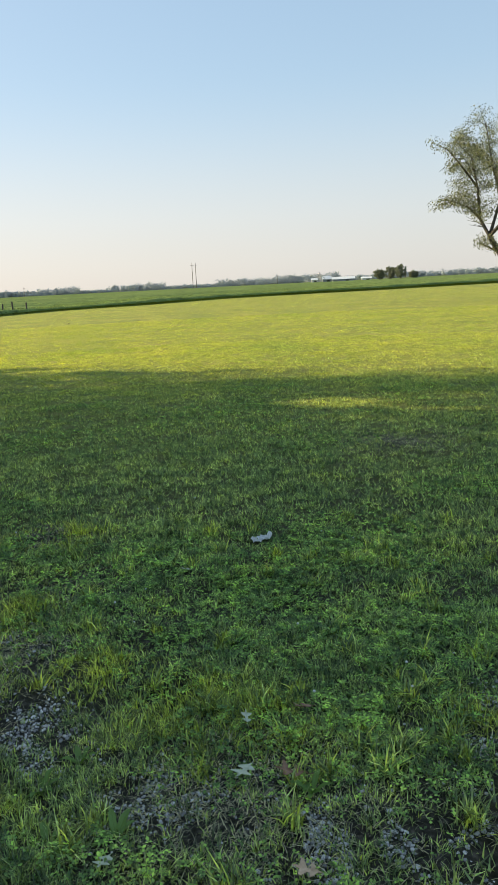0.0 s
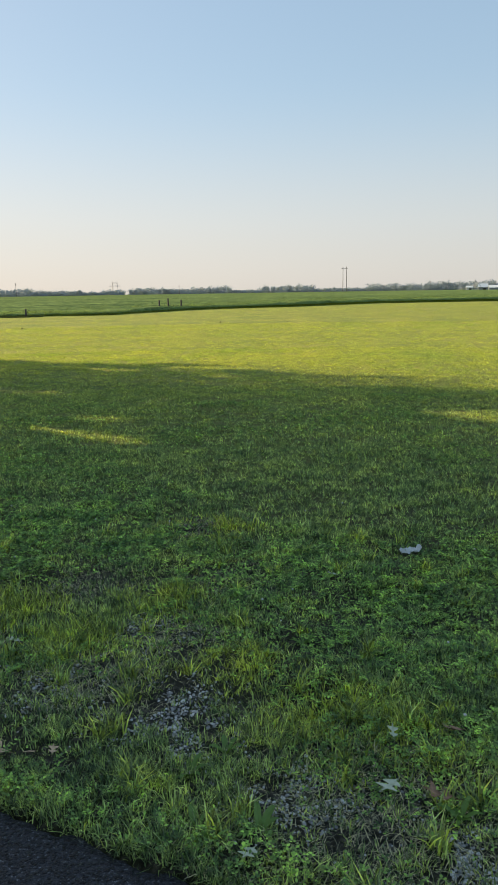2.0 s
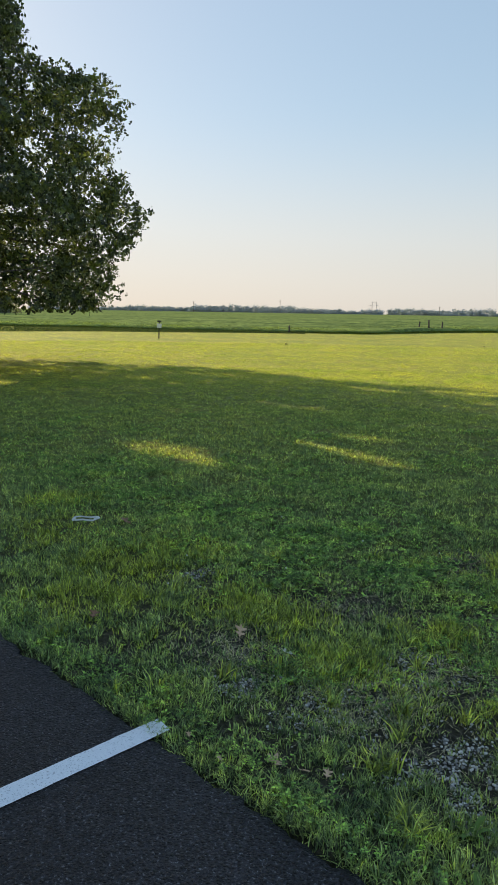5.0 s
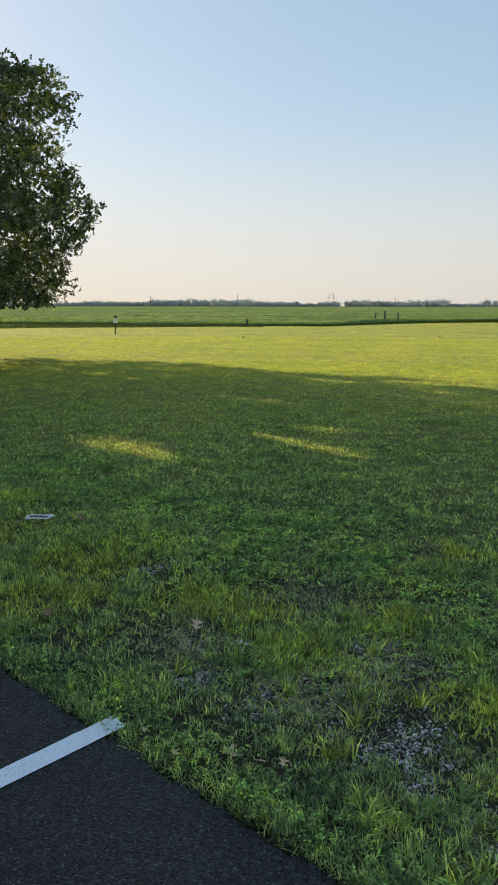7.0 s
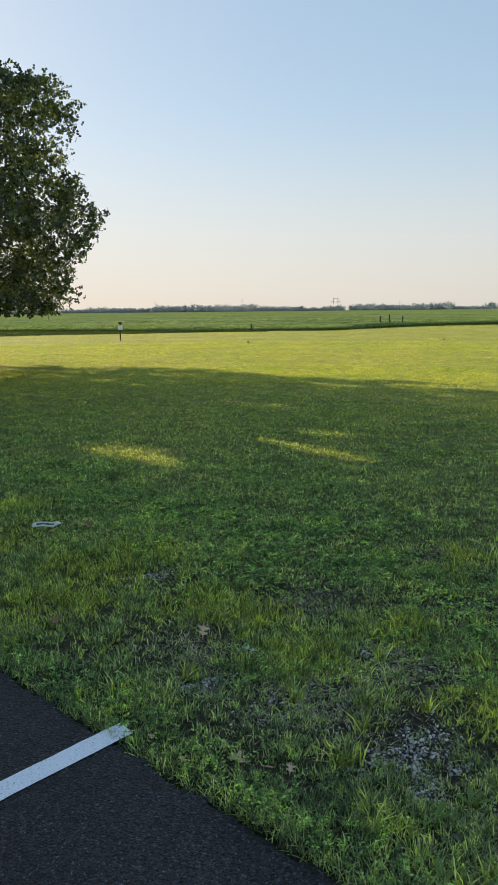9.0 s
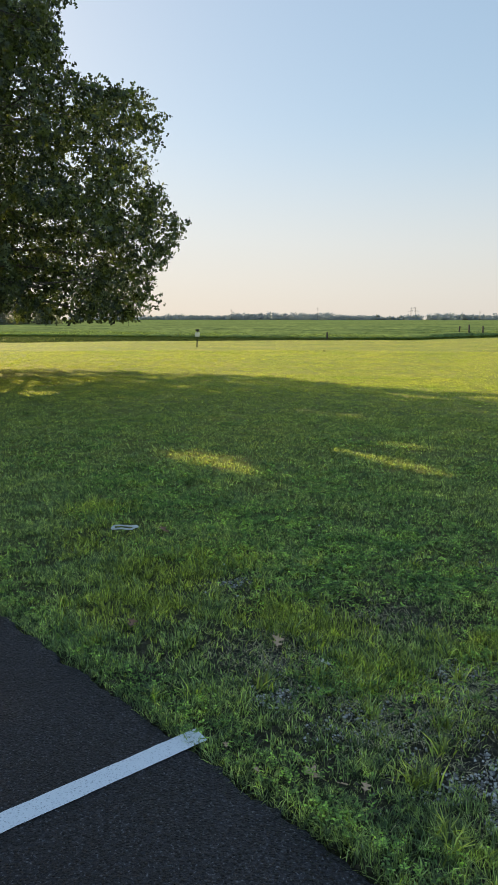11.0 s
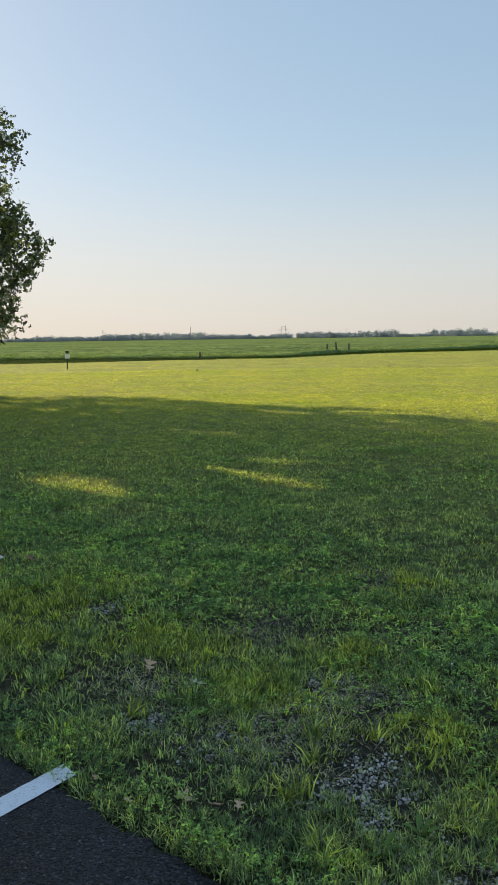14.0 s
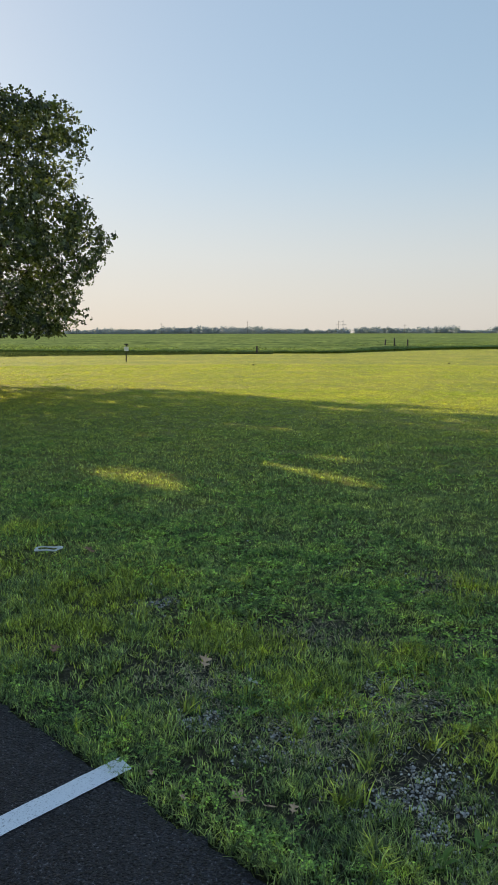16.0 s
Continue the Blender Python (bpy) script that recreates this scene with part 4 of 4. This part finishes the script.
# ---- small things on the lawn ----
def build_sign():
    root = tagged(new("lawn_sign"), "small white sign plate on a dark post in the lawn", "sign")
    root.matrix_basis = Matrix.Translation((-21.5, 39.2, 0)) @ pose(0, 0, 0, 0, 2, 28)
    bm = bmesh.new()
    box(bm, 0.07, 0.05, 1.05, (0, 0, 0.48), 0.008)
    part("post", bm, MAT_DARKSTEEL, root)
    bm = bmesh.new()
    box(bm, 0.27, 0.02, 0.26, (0, -0.04, 0.74), 0.006)
    part("plate", bm, MAT_PLATE, root, "white plate")
    bm = bmesh.new()
    box(bm, 0.24, 0.06, 0.10, (0, 0.0, 1.0), 0.012)
    part("cap", bm, MAT_DARKSTEEL, root)


def build_posts():
    for x, y, h, lean in ((-11.3, 72.0, 1.0, 3), (-10.45, 72.6, 1.15, -2), (-9.3, 73.2, 1.0, 1), (-19.4, 57.3, 0.6, 0)):
        bm = bmesh.new()
        rod(bm, (0, 0, -0.1), (0, 0, h), 0.085, 0.075, 8)
        rod(bm, (0, 0, h), (0, 0, h + 0.03), 0.075, 0.03, 8)
        ob = part("fence_post", bm, MAT_POST, None)
        ob.matrix_basis = Matrix.Translation((x, y, 0)) @ pose(0, 0, 0, 0, lean, 0)
        tagged(ob, "short dark weathered wooden post at the field's edge", "post", "field posts")


def build_clods():
    rng = np.random.default_rng(41)
    for x, y, w in ((-3.02, 41.7, .05), (0.75, 40.9, .045), (-12.6, 36.7, .06)):
        bm = bmesh.new()
        bmesh.ops.create_icosphere(bm, subdivisions=2, radius=1)
        for v in bm.verts:
            v.co = Vector((v.co.x * w, v.co.y * w, v.co.z * w * 0.8 + w * 0.55)) * rng.uniform(0.85, 1.15)
        ob = part("soil_clod", bm, MAT_CLOD, None)
        ob.location = (x, y, -0.02)
        tagged(ob, "small dark clod of soil on the sunny lawn", "clod", "soil clods")


def oak_leaf(mat, label, x, y, z, size, turn, tilt, curl):
    """A fallen lobed leaf with its stem."""
    bm = bmesh.new()
    rows = [(0.0, 0.015), (0.15, 0.05), (0.30, 0.30), (0.40, 0.36), (0.37, 0.11), (0.50, 0.09), (0.68, 0.40), (0.77, 0.42), (0.66, 0.11), (0.80, 0.07), (1.0, 0.02)]
    sides = []
    lift = lambda u, v: curl * (0.5 * v * v + 0.25 * (u - 0.5) ** 2) + 0.02 * math.sin(9 * u)
    for sgn in (-1, 1):
        sides.append([bm.verts.new((sgn * w, t, lift(t, w))) for t, w in rows])
    mid = [bm.verts.new((0, t, lift(t, 0) - 0.015)) for t, _ in rows]
    for sd in sides:
        for k in range(len(rows) - 1):
            try:
                bm.faces.new((mid[k], mid[k + 1], sd[k + 1], sd[k]))
            except ValueError:
                pass
    ob = part("fallen_leaf", bm, mat, None)
    ob.matrix_basis = Matrix.Translation((x, y, z)) @ pose(0, 0, 0, tilt, tilt * 0.6, turn) @ Matrix.Scale(size, 4)
    m = ob.modifiers.new("thick", "SOLIDIFY")
    m.thickness = 0.012
    tagged(ob, label, "leaf", "fallen leaves")
    bm = bmesh.new()
    rod(bm, (0, 0.02, -0.005), (0.03, -0.2, 0.02), 0.008, 0.01, 5)
    part("stem", bm, mat, ob)


def build_leaves():
    kinds = {"tan": (MAT_TANLEAF, "dry tan lobed oak leaf lying on the grass"), "brown": (MAT_BROWNLEAF, "dark brown curled oak leaf lying on the grass"),
             "pale": (MAT_PALELEAF, "pale green lobed oak leaf lying on the grass")}
    for kind, x, y, size, turn, tilt, curl in FALLEN:
        oak_leaf(*kinds[kind], x, y, 0.014, size, turn, tilt, curl)


def build_litter():
    rng = np.random.default_rng(51)
    # a torn loop of clear film
    bm = bmesh.new()
    n = 40
    rings = []
    for k in range(n):
        a = k * math.tau / n
        wob = 1 + 0.05 * math.sin(2 * a + 1) + 0.06 * math.sin(5 * a) + 0.03 * math.sin(9 * a + 2)
        c = Vector((0.085 * math.cos(a) * wob, 0.055 * math.sin(a) * wob, 0.042 + 0.005 * math.sin(3 * a + 0.6)))
        w = 0.005 + 0.026 * max(0, math.cos(a - 0.5)) ** 5 + 0.014 * max(0, math.cos(a - 3.3)) ** 6
        o = Vector((math.cos(a), math.sin(a), 0))
        rings.append([bm.verts.new(c + o * w * f + Vector((0, 0, h))) for f, h in ((-1, 0.0), (-0.3, 0.010), (0.4, 0.008), (1, -0.002))])
    for k in range(n):
        p, q = rings[k], rings[(k + 1) % n]
        for j in range(3):
            bm.faces.new((p[j], p[j + 1], q[j + 1], q[j]))
    ob = part("plastic_scrap", bm, MAT_FILM, None)
    ob.location = (-3.24, 4.69, -0.022)
    ob.rotation_euler = (0, 0, radians(25))
    ob.modifiers.new("thick", "SOLIDIFY").thickness = 0.0012
    tagged(ob, "torn loop of clear white plastic film lying in the grass", "litter")
    bm = bmesh.new()
    nx, ny = 16, 9
    grid = [[bm.verts.new(((i / nx - 0.5) * 0.13, (j / ny - 0.5) * 0.07 + 0.012 * math.sin(i * 0.9), 0.045 + 0.018 * noise.noise((i * 0.5, j * 0.6, 2)) + 0.03 * (i / nx) ** 4 + 0.003 * rng.normal())) for j in range(ny + 1)] for i in range(nx + 1)]
    for i in range(nx):
        for j in range(ny):
            bm.faces.new((grid[i][j], grid[i + 1][j], grid[i + 1][j + 1], grid[i][j + 1]))
    ob = part("plastic_wrapper", bm, MAT_FILM, None)
    ob.location = (1.04, 4.39, -0.03)
    ob.rotation_euler = (0, 0, radians(8))
    ob.modifiers.new("thick", "SOLIDIFY").thickness = 0.0012
    tagged(ob, "crumpled pale plastic wrapper lying in lush clover", "litter")


def build_plantains():
    rng = np.random.default_rng(52)
    for x, y, size in ((0.78, 2.02, .09), (0.02, 2.35, .10), (-0.10, 2.22, .09), (-0.62, 2.14, .07), (0.33, 3.2, .08), (-0.02, 3.75, .10), (1.25, 2.2, .07), (0.15, 1.95, .1), (-0.05, 1.95, .1)):
        root = tagged(new("plantain"), "low rosette of broad green plantain leaves in the thin lawn", "weed", "plantain weeds")
        root.location = (x, y, -0.02)
        size *= 0.75
        for k in range(7):
            a, L, up = k * math.tau / 7 + rng.normal(0, 0.2), size * rng.uniform(0.7, 1.2), rng.uniform(0.3, 0.9)
            bm, prev = bmesh.new(), None
            for f in (0, 0.3, 0.6, 0.85, 1.0):
                w = 0.16 * L * math.sin(math.pi * min(0.98, f * 0.9 + 0.08))
                c = Vector((math.cos(a) * L * f, math.sin(a) * L * f, L * up * math.sin(f * 2.0)))
                sd = Vector((-math.sin(a), math.cos(a), 0)) * w
                now = [bm.verts.new(c - sd), bm.verts.new(c + Vector((0, 0, -w * 0.4))), bm.verts.new(c + sd)]
                if prev:
                    for j in range(2):
                        bm.faces.new((prev[j], prev[j + 1], now[j + 1], now[j]))
                prev = now
            part("leaf", bm, MAT_PLANTAIN, root)


build_ground()
build_lot()
build_crop()
build_rough()
build_oak()
build_side_tree()
build_woods()
build_round_trees()
build_farm()
build_poles()
build_sign()
build_posts()
build_clods()
build_litter()
build_leaves()
build_plantains()
build_gravel()
build_clover()
build_grass()
